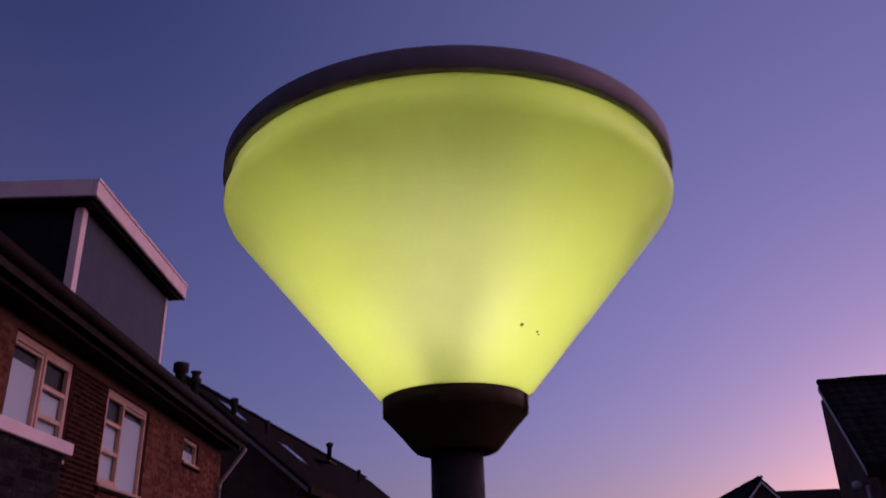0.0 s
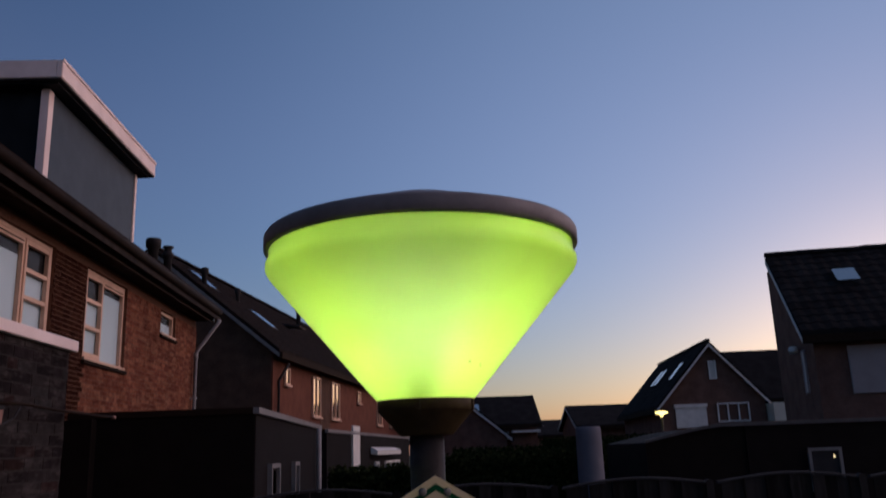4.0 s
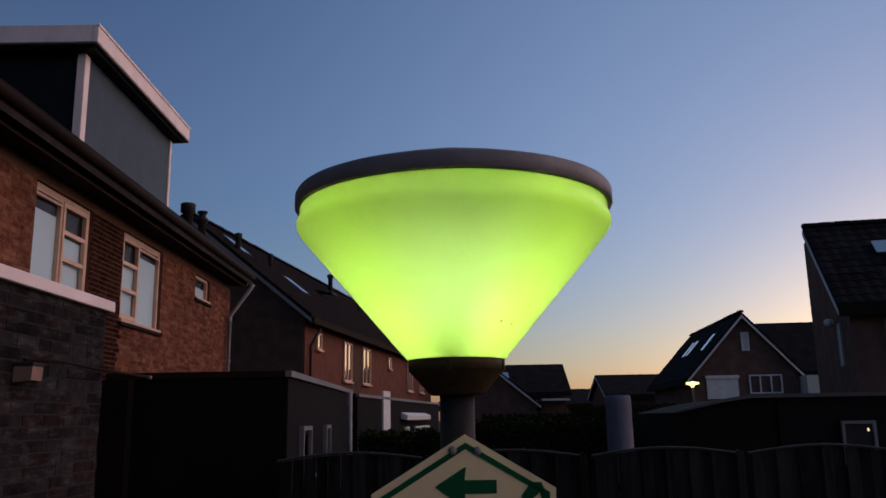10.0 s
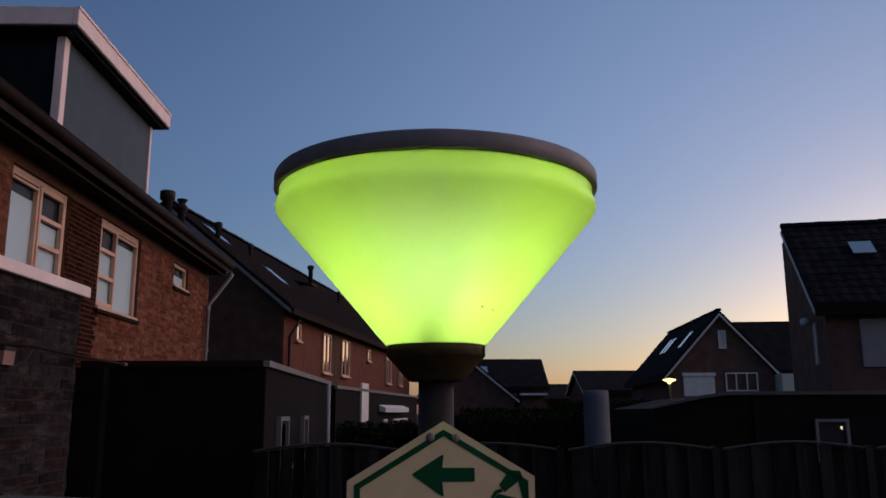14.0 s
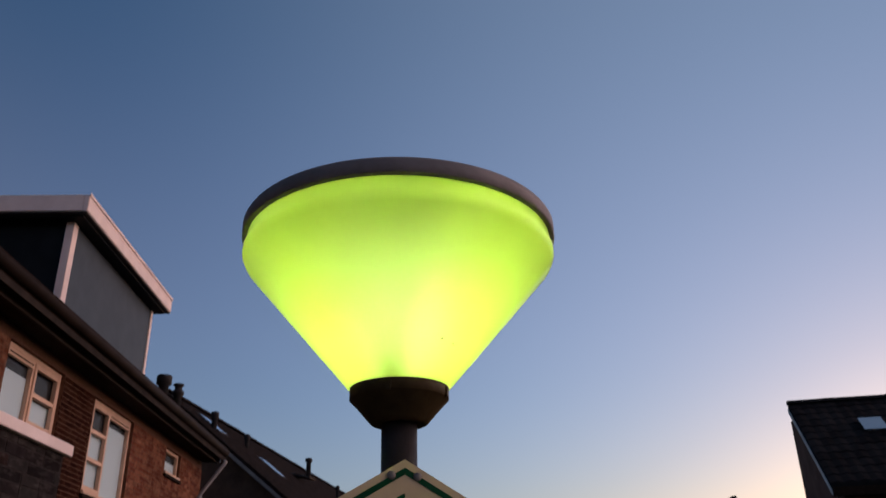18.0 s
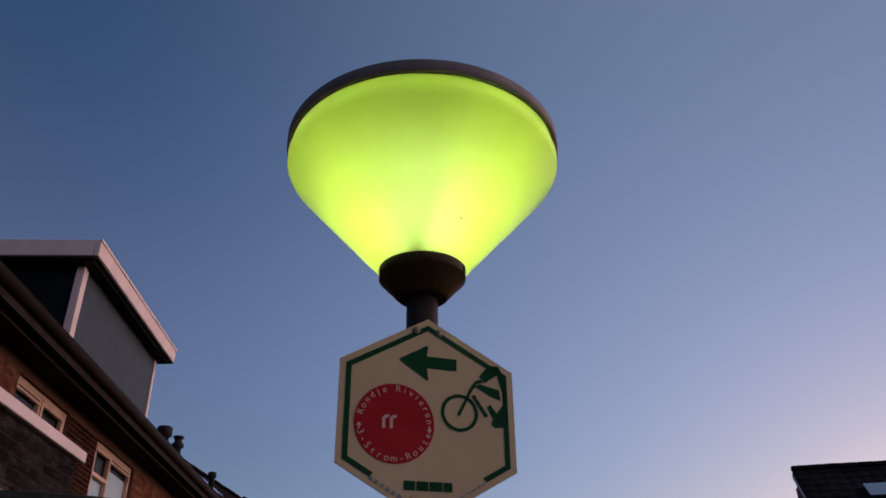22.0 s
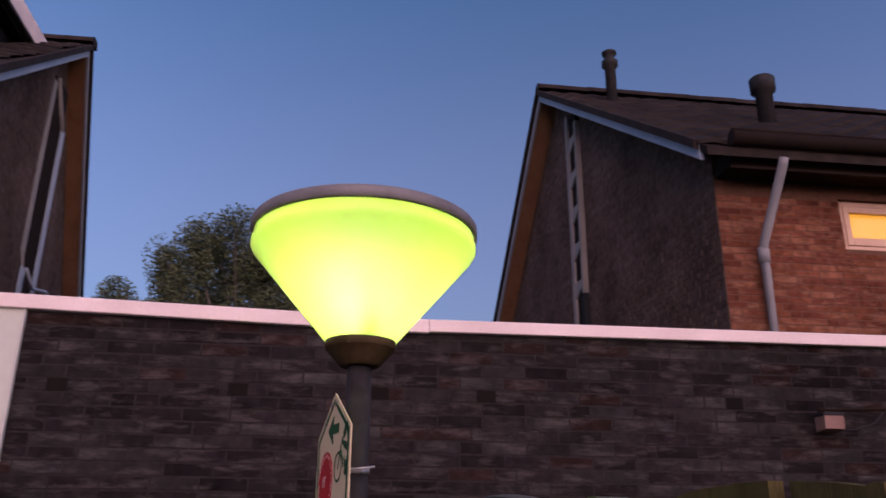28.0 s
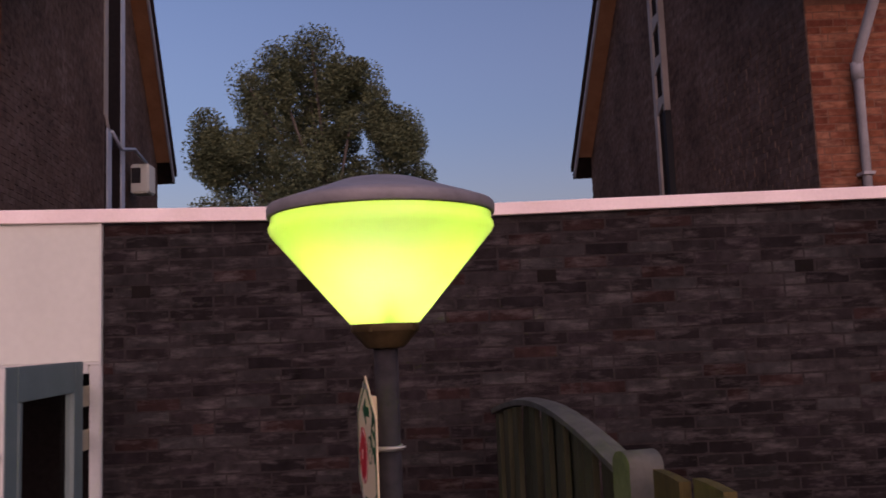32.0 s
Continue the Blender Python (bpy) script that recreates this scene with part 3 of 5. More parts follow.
def house_row(name, label, y0, y1, k0, k1, zadd=0.0, ridge_x=-8.32, front=FX, lift=0.0):
    """A brick row house block with a pitched roof; its two gable ends may stand askew (k0, k1)."""
    house = thing(name, label, "house")
    back = 2 * ridge_x - front
    eave = 5.24 + zadd
    slope = 0.711
    top = eave + slope * (front - ridge_x)
    wall = bmesh.new()
    prof = [(front - 0.12, 0), (front - 0.12, eave + slope * 0.12), (ridge_x, top), (back, eave), (back, 0), (ridge_x, 0)]
    a = [wall.verts.new((x, sk(y0, k0, x), z)) for x, z in prof]
    b = [wall.verts.new((x, sk(y1, k1, x), z)) for x, z in prof]
    for e in (a, b):
        wall.faces.new((e[0], e[1], e[2], e[5]))
        wall.faces.new((e[5], e[2], e[3], e[4]))
    for i in range(6):
        j = (i + 1) % 6
        wall.faces.new((a[i], b[i], b[j], a[j]))
    bmesh.ops.recalc_face_normals(wall, faces=wall.faces[:])
    part("wall", wall, gable_dark, house, "dark grey-brown gable wall")
    over = 0.27
    # roof slabs, front and back, with skewed ends
    for sx, ex in ((front + 0.42, ridge_x), (back - 0.42, ridge_x)):
        bm = bmesh.new()
        zs = top + 0.1 - slope * abs(sx - ridge_x)
        ring = []
        for x, z in ((sx, zs), (ex, top + 0.1), (ex, top + 0.02), (sx, zs - 0.08)):
            ring.append((bm.verts.new((x, sk(y0, k0, x) - over, z)), bm.verts.new((x, sk(y1, k1, x) + over, z))))
        bm.faces.new([r[0] for r in ring])
        bm.faces.new([r[1] for r in ring][::-1])
        for i in range(4):
            p, q = ring[i], ring[(i + 1) % 4]
            bm.faces.new((p[0], p[1], q[1], q[0]))
        bmesh.ops.recalc_face_normals(bm, faces=bm.faces[:])
        part("roof_deck", bm, tile_rest, house)
        # bargeboards and soffit boards at both ends
        for yy, kk, sgn in ((y0, k0, -1), (y1, k1, 1)):
            for nm, o0, o1, d0, d1, mt in (("bargeboard", over - 0.03, over + 0.004, -0.15, 0.0, barge_sky_tint), ("soffit", 0.0, over - 0.032, -0.13, -0.085, soffit_brown), ("verge_tiles", over + 0.006, over + 0.05, -0.045, 0.05, tile_rest)):
                bm = bmesh.new()
                vs = []
                for o in (o0, o1):
                    cut = (0.5 if nm == "soffit" else 0.12) * (1 if sx > ex else -1)
                    for x, zt in ((sx - cut, zs + abs(cut) * slope), (ex, top + 0.1)):
                        for d in (d0, d1):
                            vs.append(bm.verts.new((x, sk(yy, kk, x) + sgn * o, zt + d - 0.01)))
                for f in ((0, 1, 3, 2), (4, 6, 7, 5), (0, 4, 5, 1), (2, 3, 7, 6), (1, 5, 7, 3), (0, 2, 6, 4)):
                    bm.faces.new([vs[i] for i in f])
                bmesh.ops.recalc_face_normals(bm, faces=bm.faces[:])
                part(nm, bm, mt, house)
    # boxed gutter along the front
    gx0, gx1 = front + 0.02, front + 0.45
    gz = eave - 0.36 + lift
    bx = front + 0.3
    ga, gb = sk(y0, k0, gx1) - 0.02, sk(y1, k1, gx1) + 0.02
    gl = 0.0 if lift else 0.07
    prof = [(gx0, gz + gl - 0.02), (bx, gz + gl - 0.02), (bx + 0.012, gz + gl), (gx1 - 0.03, gz + 0.17), (gx1 - 0.03, gz + 0.3), (gx0, gz + 0.22)]
    part("gutter_box", prism(prof, 'y', ga, gb), gutter_brown, house, "brown boxed eave with a sloping face")
    if lift:
        # dark sheet under the eave; its colour carries the shade that falls there
        part("soffit_shade", box(gx0, bx - 0.01, ga + 0.01, gb - 0.01, gz - 0.045, gz - 0.024), dormer_dark, house, "soffit sheet with the eave's shade in its colour")
    part("gutter_roll", tube([(gx1 - 0.015, ga - 0.03, gz + 0.247), (gx1 - 0.015, gb + 0.09, gz + 0.247)], 0.07, 18), gutter_roll, house, "rounded brown gutter")
    part("gutter_lip", tube([(gx1 + 0.006, ga - 0.03, gz + 0.316), (gx1 + 0.006, gb + 0.09, gz + 0.316)], 0.016, 8), gutter_brown, house)
    part("edge_strip", box(bx - 0.02, bx + 0.016, ga, gb, gz + gl - 0.046, gz + gl - 0.021), gutter_roll, house)
    return house, eave, top, slope


row_mid, EAVE, TOP, SLOPE = house_row("row_house", "orange-red brick row house with dark gable and tiled roof", 4.97, 17.0, 0.067, 0.0)
row_south, EAVE_S, TOP_S, _s = house_row("row_house", "orange-red brick row house at the end of the next block", -14.0, -1.62, 0.0, 0.17, zadd=0.2, lift=0.14)


def window(house, y0, y1, z0, z1, x, columns, glass_back=None, frame_mat=cream_paint, sill=True, depth=0.06, blinds=()):
    """A casement window: frame, mullions, glazing bars, panes, sill. columns: (share of width, heights of bars as shares)."""
    # thin back sheet; the room's darkness or lit blind is only its colour
    win = part("window", box(x - 0.006, x - 0.002, y0 + 0.01, y1 - 0.01, z0 + 0.01, z1 - 0.01), glass_back or interior_dark, house, "window with painted frame")
    t = 0.055
    for nm, b in (("frame_side", (y0, y0 + t, z0, z1)), ("frame_side", (y1 - t, y1, z0, z1)), ("frame_head", (y0 + t, y1 - t, z1 - t, z1)), ("frame_foot", (y0 + t, y1 - t, z0, z0 + t))):
        part(nm, box(x - 0.004, x + depth, b[0], b[1], b[2], b[3], 0.005), frame_mat, win)
    u = y0 + t
    inner = y1 - y0 - 2 * t
    for i, (share, bars) in enumerate(columns):
        w = inner * share
        if i:
            part("mullion", box(x - 0.001, x + depth - 0.002, u - 0.035, u + 0.035, z0 + t, z1 - t, 0.004), frame_mat, win)
        part("pane", box(x + 0.014, x + 0.018, u, u + w, z0 + t, z1 - t), glass_mat, win)
        if blinds:
            part("blind", box(x + 0.002, x + 0.006, u, u + w, z0 + t, z0 + t + (z1 - z0 - 2 * t) * blinds[i]), blind_sky_pale, win, "pale drawn blind with the pane's sky reflection in its colour")
        for s in bars:
            zz = z0 + t + (z1 - z0 - 2 * t) * s
            part("glazing_bar", box(x - 0.001, x + depth + 0.008, u + 0.06, u + w - 0.06, zz - 0.024, zz + 0.024), frame_mat, win)
        if bars:
            # opening casement: a sash of its own, standing a little proud
            for b in ((u + 0.006, u + 0.06, z0 + t + 0.006, z1 - t - 0.006), (u + w - 0.06, u + w - 0.006, z0 + t + 0.006, z1 - t - 0.006), (u + 0.06, u + w - 0.06, z1 - t - 0.066, z1 - t - 0.006), (u + 0.06, u + w - 0.06, z0 + t + 0.006, z0 + t + 0.07)):
                part("sash", box(x + 0.019, x + depth + 0.014, b[0], b[1], b[2], b[3], 0.004), frame_mat, win)
        elif len(columns) > 1:
            part("vent_strip", box(x + 0.019, x + depth + 0.004, u + 0.004, u + w - 0.004, z1 - t - 0.085, z1 - t - 0.004, 0.004), frame_mat, win, "slatted vent strip over the pane")
            part("slot_dark_plate", box(x + depth + 0.0045, x + depth + 0.006, u + 0.04, u + w - 0.04, z1 - t - 0.056, z1 - t - 0.04), gutter_brown, win)
        u += w
    if sill:
        part("sill", box(x + 0.02, x + 0.135, y0 + 0.002, y1 - 0.002, z0 + 0.001, z0 + 0.04, 0.006), frame_mat, win)
        part("sill_tile", box(x + depth + 0.04, x + 0.15, y0 - 0.04, y1 + 0.04, z0 - 0.05, z0 - 0.002, 0.004), gutter_brown, win, "dark tiled sill")
    return win


FACE = FX - 0.1
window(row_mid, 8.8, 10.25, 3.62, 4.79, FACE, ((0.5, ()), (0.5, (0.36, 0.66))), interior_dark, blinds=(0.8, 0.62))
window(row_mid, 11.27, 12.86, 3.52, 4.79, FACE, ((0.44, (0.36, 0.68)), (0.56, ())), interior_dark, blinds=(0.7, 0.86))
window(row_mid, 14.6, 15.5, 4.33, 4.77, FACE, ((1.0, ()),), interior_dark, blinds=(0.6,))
lit = window(row_mid, 6.15, 6.99, 4.32, 4.81, FACE, ((1.0, ()),), lit_room, sill=False)
for y0_, y1_, z0_, z1_ in ((6.205, 6.262, 4.375, 4.755), (6.878, 6.935, 4.375, 4.755), (6.262, 6.878, 4.7, 4.755), (6.262, 6.878, 4.375, 4.45)):
    part("sash", box(FACE + 0.019, FACE + 0.07, y0_, y1_, z0_, z1_, 0.004), cream_paint, lit)
window(row_south, -4.1, -3.1, 4.6, 5.05, FACE, ((1.0, ()),), interior_dark, white_paint)
for hs, yg, k, s in ((row_mid, 4.97, 0.067, -1), (row_south, -1.62, 0.17, 1)):
    # tall narrow stair window up the gable
    strip_x = (-7.86, -7.5) if s < 0 else (-8.38, -7.85)
    bm_rot = math.atan(k)
    zt = 7.45 if s < 0 else 7.6
    g = part("gable_window", box(strip_x[0], strip_x[1], -0.02, 0.03, 0, zt - 1.2), gutter_brown, hs, "tall narrow gable window with pale frame", pose(0, yg + k * (sum(strip_x) / 2 - FX) + s * 0.02, 1.2))
    if s < 0:
        part("frame_side", box(strip_x[0] - 0.06, strip_x[0] + 0.05, -0.05, 0.05, -0.05, zt - 1.15), strip_grey, g)
        part("frame_side", box(strip_x[1] - 0.05, strip_x[1] + 0.02, -0.04, 0.04, 3.6, zt - 1.4), strip_grey, g)
        part("frame_side", box(strip_x[1] - 0.08, strip_x[1] + 0.03, -0.045, 0.045, -0.05, 3.59), interior_dark, g)
        for i in range(5):
            z = 3.6 + i * 0.52
            part("glazing_bar", prism([(strip_x[0] + 0.05, z), (strip_x[1] - 0.05, z + 0.1), (strip_x[1] - 0.05, z + 0.2), (strip_x[0] + 0.05, z + 0.22)], 'y', -0.04, 0.04), strip_grey, g)
    else:
        part("frame_side", box(strip_x[1] - 0.16, strip_x[1] - 0.04, -0.05, 0.05, -0.05, 3.75), barge_sky_tint, g)
        part("frame_side", box(strip_x[1] - 0.05, strip_x[1] + 0.06, -0.05, 0.05, 3.9, zt - 1.3), strip_grey, g)
        part("frame_corner", tube([(strip_x[1] - 0.1, 0.02, 3.72), (strip_x[1], 0.02, 3.95)], 0.035, 8), strip_grey, g)
        part("frame_side", box(strip_x[0] - 0.06, strip_x[0] + 0.05, -0.05, 0.05, -0.05, zt - 1.75), barge_sky_tint, g)
        part("frame_corner", tube([(strip_x[0], 0.02, zt - 1.78), (strip_x[1] - 0.1, 0.02, zt - 1.2)], 0.045, 8), strip_grey, g)


def downpipe(house, y, zk, sgn=1, z_top=None):
    p = part("downpipe", tube([(FX + 0.52, y + 0.05 * sgn, (z_top or 4.92)), (FX + 0.5, y + 0.04 * sgn, (z_top or 4.92) - 0.06), (FX + 0.1, y, zk + 0.05), (FX + 0.08, y, zk - 0.05), (FX + 0.08, y, 2.5)], 0.04), grey_pvc, house, "grey plastic downpipe with a bend")
    part("socket", tube([(FX + 0.08, y, zk - 0.12), (FX + 0.08, y, zk + 0.02)], 0.048), grey_pvc, p)
    part("clamp", box(FX, FX + 0.125, y - 0.046, y + 0.046, zk - 0.9, zk - 0.875), grey_pvc, p)


downpipe(row_mid, 5.31, 4.24)
downpipe(row_mid, 16.75, 4.24)
downpipe(row_south, -1.96, 4.42, 1, 5.3)
unit = part("wall_unit", box(-9.5, -9.22, -2.42, -2.16, 4.36, 4.78, 0.02), board_white, row_south, "small white wall unit with a dark grille")
part("grille", box(-9.215, -9.21, -2.4, -2.27, 4.5, 4.72), black_metal, unit)
part("cable", tube([(-7.7, -2.06, 4.85), (-8.1, -2.1, 4.72), (-8.7, -2.16, 4.86), (-9.3, -2.22, 4.8)], 0.022, 8), barge_sky_tint, unit)

# box dormers
def dormer(house, y0, y1, zb, zt, label, cheek_mat, slats=True):
    """A flat-roofed box dormer: cheeks, overhanging fascia, soffit, corner posts, closed shutter."""
    fx, ov = -5.1, 0.3
    d = part("dormer", prism([(fx, zb), (fx, zt), (-7.9, zt)], 'y', y0, y1), cheek_mat, house, label)
    part("dormer_roof", box(-8.1, fx + ov, y0 - 0.27, y1 + 0.25, zt + 0.04, zt + 0.08), roof_felt, d)
    part("fascia", box(fx + 0.24, fx + 0.32, y0 - 0.29, y1 + 0.25, zt + 0.06, zt + 0.33, 0.008), white_trim, d, "pale fascia board")
    part("fascia", box(-7.9, fx + 0.238, y0 - 0.29, y0 - 0.21, zt + 0.06, zt + 0.33, 0.008), white_trim, d)
    part("fascia", box(-7.9, fx + 0.238, y1 + 0.17, y1 + 0.25, zt + 0.06, zt + 0.33, 0.008), white_trim, d)
    part("fascia_edge", box(fx + 0.322, fx + 0.336, y0 - 0.3, y1 + 0.26, zt + 0.3, zt + 0.345, 0.003), white_trim, d, "thin drip edge")
    part("dormer_soffit", box(-7.9, fx + 0.235, y0 - 0.205, y1 + 0.165, zt + 0.005, zt + 0.035), dormer_dark, d)
    part("corner_post", box(fx - 0.06, fx + 0.06, y0 - 0.05, y0 + 0.11, zb, zt, 0.006), white_trim, d)
    part("corner_post", box(fx - 0.06, fx + 0.06, y1 - 0.06, y1 + 0.04, zb, zt, 0.006), white_trim, d)
    z = zb + 0.3
    while slats and z < zt - 0.05:
        part("shutter_slat", box(fx + 0.015, fx + 0.04, y0 + 0.115, y1 - 0.065, z, z + 0.0545), shutter_grey, d)
        z += 0.056
    return d


dormer(row_mid, 11.25, 14.98, 5.6, 7.41, "box dormer with pale fascia and closed grey shutter", dormer_dark)
dormer(row_south, -7.4, -2.65, 5.95, 7.75, "box dormer with pale fascia near the gable", dormer_dark)


def roof_vent(house, x, y, z0, z1, r, capped):
    prof = [(r, z0), (r, z1 - 0.25), (r * 1.5, z1 - 0.22), (r * 1.5, z1 - 0.15), (r * 0.95, z1 - 0.12), (r * 0.95, z1 - 0.05), (r * 1.35, z1 - 0.03), (r * 1.35, z1), (0, z1)]
    if not capped:
        prof = [(r, z0), (r, z1 - 0.2), (r * 1.45, z1 - 0.18), (r * 1.5, z1 - 0.02), (r * 1.3, z1), (0, z1)]
    v = part("roof_vent", turned(prof, 20), black_metal, house, "dark roof vent pipe", pose(x, y, 0))
    return v


roof_vent(row_mid, -7.38, 5.21, 7.0, 8.3, 0.075, True)
roof_vent(row_mid, -5.93, 6.55, 5.8, 7.1, 0.1, False)
roof_vent(row_mid, -5.05, 16.2, 5.2, 6.5, 0.1, False)
roof_vent(row_mid, -4.95, 16.85, 5.2, 6.5, 0.08, True)

# ---- next row, turned a little, behind the sheds ----
def far_house(name, label, at, yaw, width, depth, eave, ridge, wall_mat, roof_mat, over=0.3, rear=None, verge=None):
    """A gabled house: local x along the ridge (width), y deep; its front faces local -y."""
    h = thing(name, label, "house", at, yaw)
    w = bmesh.new()
    prof = [(0, 0), (0, eave), (depth / 2, ridge), (depth, eave), (depth, 0)]
    if rear:
        prof = [(0, 0), (0, eave), (depth / 2, ridge), (depth / 2 + rear, ridge), (depth / 2 + rear, 0)]
    a = [w.verts.new((0, y, z)) for y, z in prof]
    b = [w.verts.new((width, y, z)) for y, z in prof]
    w.faces.new(a)
    w.faces.new(b[::-1])
    for i in range(5):
        j = (i + 1) % 5
        w.faces.new((a[i], b[i], b[j], a[j]))
    bmesh.ops.recalc_face_normals(w, faces=w.faces[:])
    part("wall", w, wall_mat, h)
    sl = (ridge - eave) / (depth / 2)
    for s in ((0,) if rear else (0, 1)):
        e0 = -over if s == 0 else depth + over
        ze = eave - over * sl
        ym = depth / 2
        pr = [(e0, ze + 0.05), (ym, ridge + 0.05), (ym, ridge + 0.2), (e0, ze + 0.2)]
        part("roof", prism(pr, 'x', -over, width + over), roof_mat, h)
        for x0 in (-over - 0.02, width + over - 0.01):
            part("bargeboard", prism([(e0, ze - 0.05), (ym, ridge - 0.05), (ym, ridge + 0.08), (e0, ze + 0.08)], 'x', x0, x0 + 0.03), verge or barge_grey, h)
        gy0, gy1 = (e0 - 0.1, e0 + 0.05) if s == 0 else (e0 - 0.05, e0 + 0.1)
        part("gutter", box(-over, width + over, gy0, gy1, ze - 0.08, ze + 0.12), gutter_brown, h)
    return h


def flat_window(house, u0, u1, z0, z1, y, bars=1, back=None, frame_mat=white_paint):
    """A window on a far house's front (local -y side)."""
    win = part("window", box(u0 + 0.02, u1 - 0.02, y - 0.02, y + 0.02, z0 + 0.02, z1 - 0.02), back or glass_mat, house)
    t = 0.06
    for b in ((u0, u0 + t, z0, z1), (u1 - t, u1, z0, z1), (u0 + t, u1 - t, z1 - t, z1), (u0 + t, u1 - t, z0, z0 + t)):
        part("frame", box(b[0], b[1], y - 0.06, y + 0.01, b[2], b[3]), frame_mat, win)
    for i in range(1, bars):
        u = u0 + (u1 - u0) * i / bars
        part("mullion", box(u - 0.03, u + 0.03, y - 0.055, y + 0.01, z0 + t, z1 - t), frame_mat, win)
    part("sill", box(u0 - 0.05, u1 + 0.05, y - 0.12, y, z0 - 0.06, z0), frame_mat, win)
    return win


# row 2: its front faces the sheds; local -y side looks east
row_two = far_house("row_house", "orange brick row house beyond the sheds", (-4.27, 26.0, 0), 81.2, 24.0, 8.2, 5.47, 8.82, brick_row, row_roof, verge=edge_pale)
for u0, u1, z0, z1, nb in ((1.1, 1.6, 4.45, 5.0, 1), (4.4, 5.5, 3.55, 5.0, 2), (7.2, 8.5, 3.55, 5.0, 2), (12.0, 12.6, 4.42, 4.95, 1), (16.5, 17.8, 3.55, 5.0, 2), (20, 21.2, 3.55, 5.0, 2)):
    flat_window(row_two, u0, u1, z0, z1, -0.02, nb, warm_pane, cream_paint)
part("gable_face", prism([(0.05, 0), (0.05, 5.42), (4.1, 8.72), (8.15, 5.42), (8.15, 0)], 'x', -0.03, -0.004), row_gable, row_two)
part("dark_strip", box(5.62, 7.08, -0.012, 0.0, 2.7, 5.3), row_gable, row_two, "darker brick strip between the windows")
part("downpipe", tube([(0.7, -0.3, 5.07), (0.35, -0.08, 4.5), (0.35, -0.08, 2)], 0.045), black_metal, row_two)
for x, y, z0, z1, r in ((0.6, 2.6, 6.4, 8.42, 0.09), (3.4, 2.5, 6.6, 8.25, 0.07), (13.5, 3.2, 7.3, 9.25, 0.11), (16.0, 2.4, 6.8, 8.3, 0.07)):
    part("roof_vent", turned([(r, z0), (r, z1 - 0.25), (r * 1.5, z1 - 0.2), (r * 1.5, z1 - 0.05), (0, z1)], 16), black_metal, row_two, "", pose(x, y, 0))
for u, v, lean in ((1.4, 3.0, 39), (3.9, 1.7, 39), (8.6, 2.1, 12)):
    sk_frame = part("skylight", box(-0.42, 0.42, -0.57, 0.57, -0.03, 0.04), black_metal, row_two, "roof window, one sash propped open", pose(u, v, 5.47 + v * 0.817 + 0.22 + (0.15 if lean < 20 else 0), lean, 0, 0))
    part("pane", box(-0.34, 0.34, -0.48, 0.48, 0.041, 0.055), skylight_glass, sk_frame)

# ---- sheds at the foot of the rows ----
def shed(name, label, at, yaw, width, depth, height, wall_mat, trim_mat=white_trim):
    s = thing(name, label, "shed", at, yaw)
    part("wall", box(0, width, 0, depth, 0, height), wall_mat, s)
    part("roof_edge", box(-0.05, width + 0.05, -0.05, 0.03, height - 0.03, height + 0.05), trim_mat, s, "pale roof-edge strip")
    part("roof_edge", box(-0.05, 0.03, 0.032, depth + 0.05, height - 0.03, height + 0.05), gutter_brown, s)
    part("roof", box(0.03, width, 0.03, depth, height, height + 0.03), roof_felt, s)
    return s


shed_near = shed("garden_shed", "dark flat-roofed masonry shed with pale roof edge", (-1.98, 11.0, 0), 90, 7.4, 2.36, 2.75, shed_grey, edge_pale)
part("black_wall", box(-0.02, -0.004, 0.01, 2.36, 0, 2.72), shed_slot_black, shed_near, "black painted side wall")
# added block that keeps the gap towards the garage dark
part("dark_gap_fill", box(-0.2, -0.022, 2.0, 2.34, 0, 2.71), shed_slot_black, shed_near)
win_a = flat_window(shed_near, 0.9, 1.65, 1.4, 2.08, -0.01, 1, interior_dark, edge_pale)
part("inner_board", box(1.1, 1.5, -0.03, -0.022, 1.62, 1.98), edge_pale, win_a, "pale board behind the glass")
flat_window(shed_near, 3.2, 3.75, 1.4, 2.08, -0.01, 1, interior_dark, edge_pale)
part("downpipe", tube([(6.4, -0.1, 2.7), (6.4, -0.1, 0)], 0.05), grey_pvc, shed_near)
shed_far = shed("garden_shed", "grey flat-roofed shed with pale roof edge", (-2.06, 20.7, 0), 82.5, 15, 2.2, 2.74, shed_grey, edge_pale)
part("white_panel", box(3.0, 4.0, -0.05, 0.0, 0.0, 2.95), white_paint, shed_far, "tall white door panel")
part("awning", prism([(-0.02, 2.16), (-0.22, 2.12), (-0.24, 2.26), (-0.02, 2.36)], 'x', 5.9, 11.0), white_paint, shed_far, "white closed awning")
flat_window(shed_far, 8.6, 11.8, 1.0, 1.9, -0.01, 3)
flat_window(shed_far, 6.6, 7.2, 1.0, 1.9, -0.01, 1)

# ---- houses to the right and in the distance ----
house_right = far_house("detached_house", "dark brick house with black tiled roof and roof window", (9.9, 19.75, 0), -13, 11, 5.2, 4.72, 7.02, brick_far, slate_dark, rear=1.45)
part("skylight", box(-0.28, 0.28, -0.29, 0.29, 0, 0.07), skylight_glass, house_right, "pale roof window", pose(1.4, 1.42, 6.28, 41.5, 0, 0))
shutter = part("roller_shutter", box(0.75, 2.6, -0.05, 0.0, 3.15, 4.3), shutter_pale, house_right, "closed pale grey roller shutter")
for i in range(20):
    part("slat", box(0.78, 2.57, -0.058, -0.05, 3.16 + i * 0.056, 3.16 + i * 0.056 + 0.048), shutter_pale, shutter)
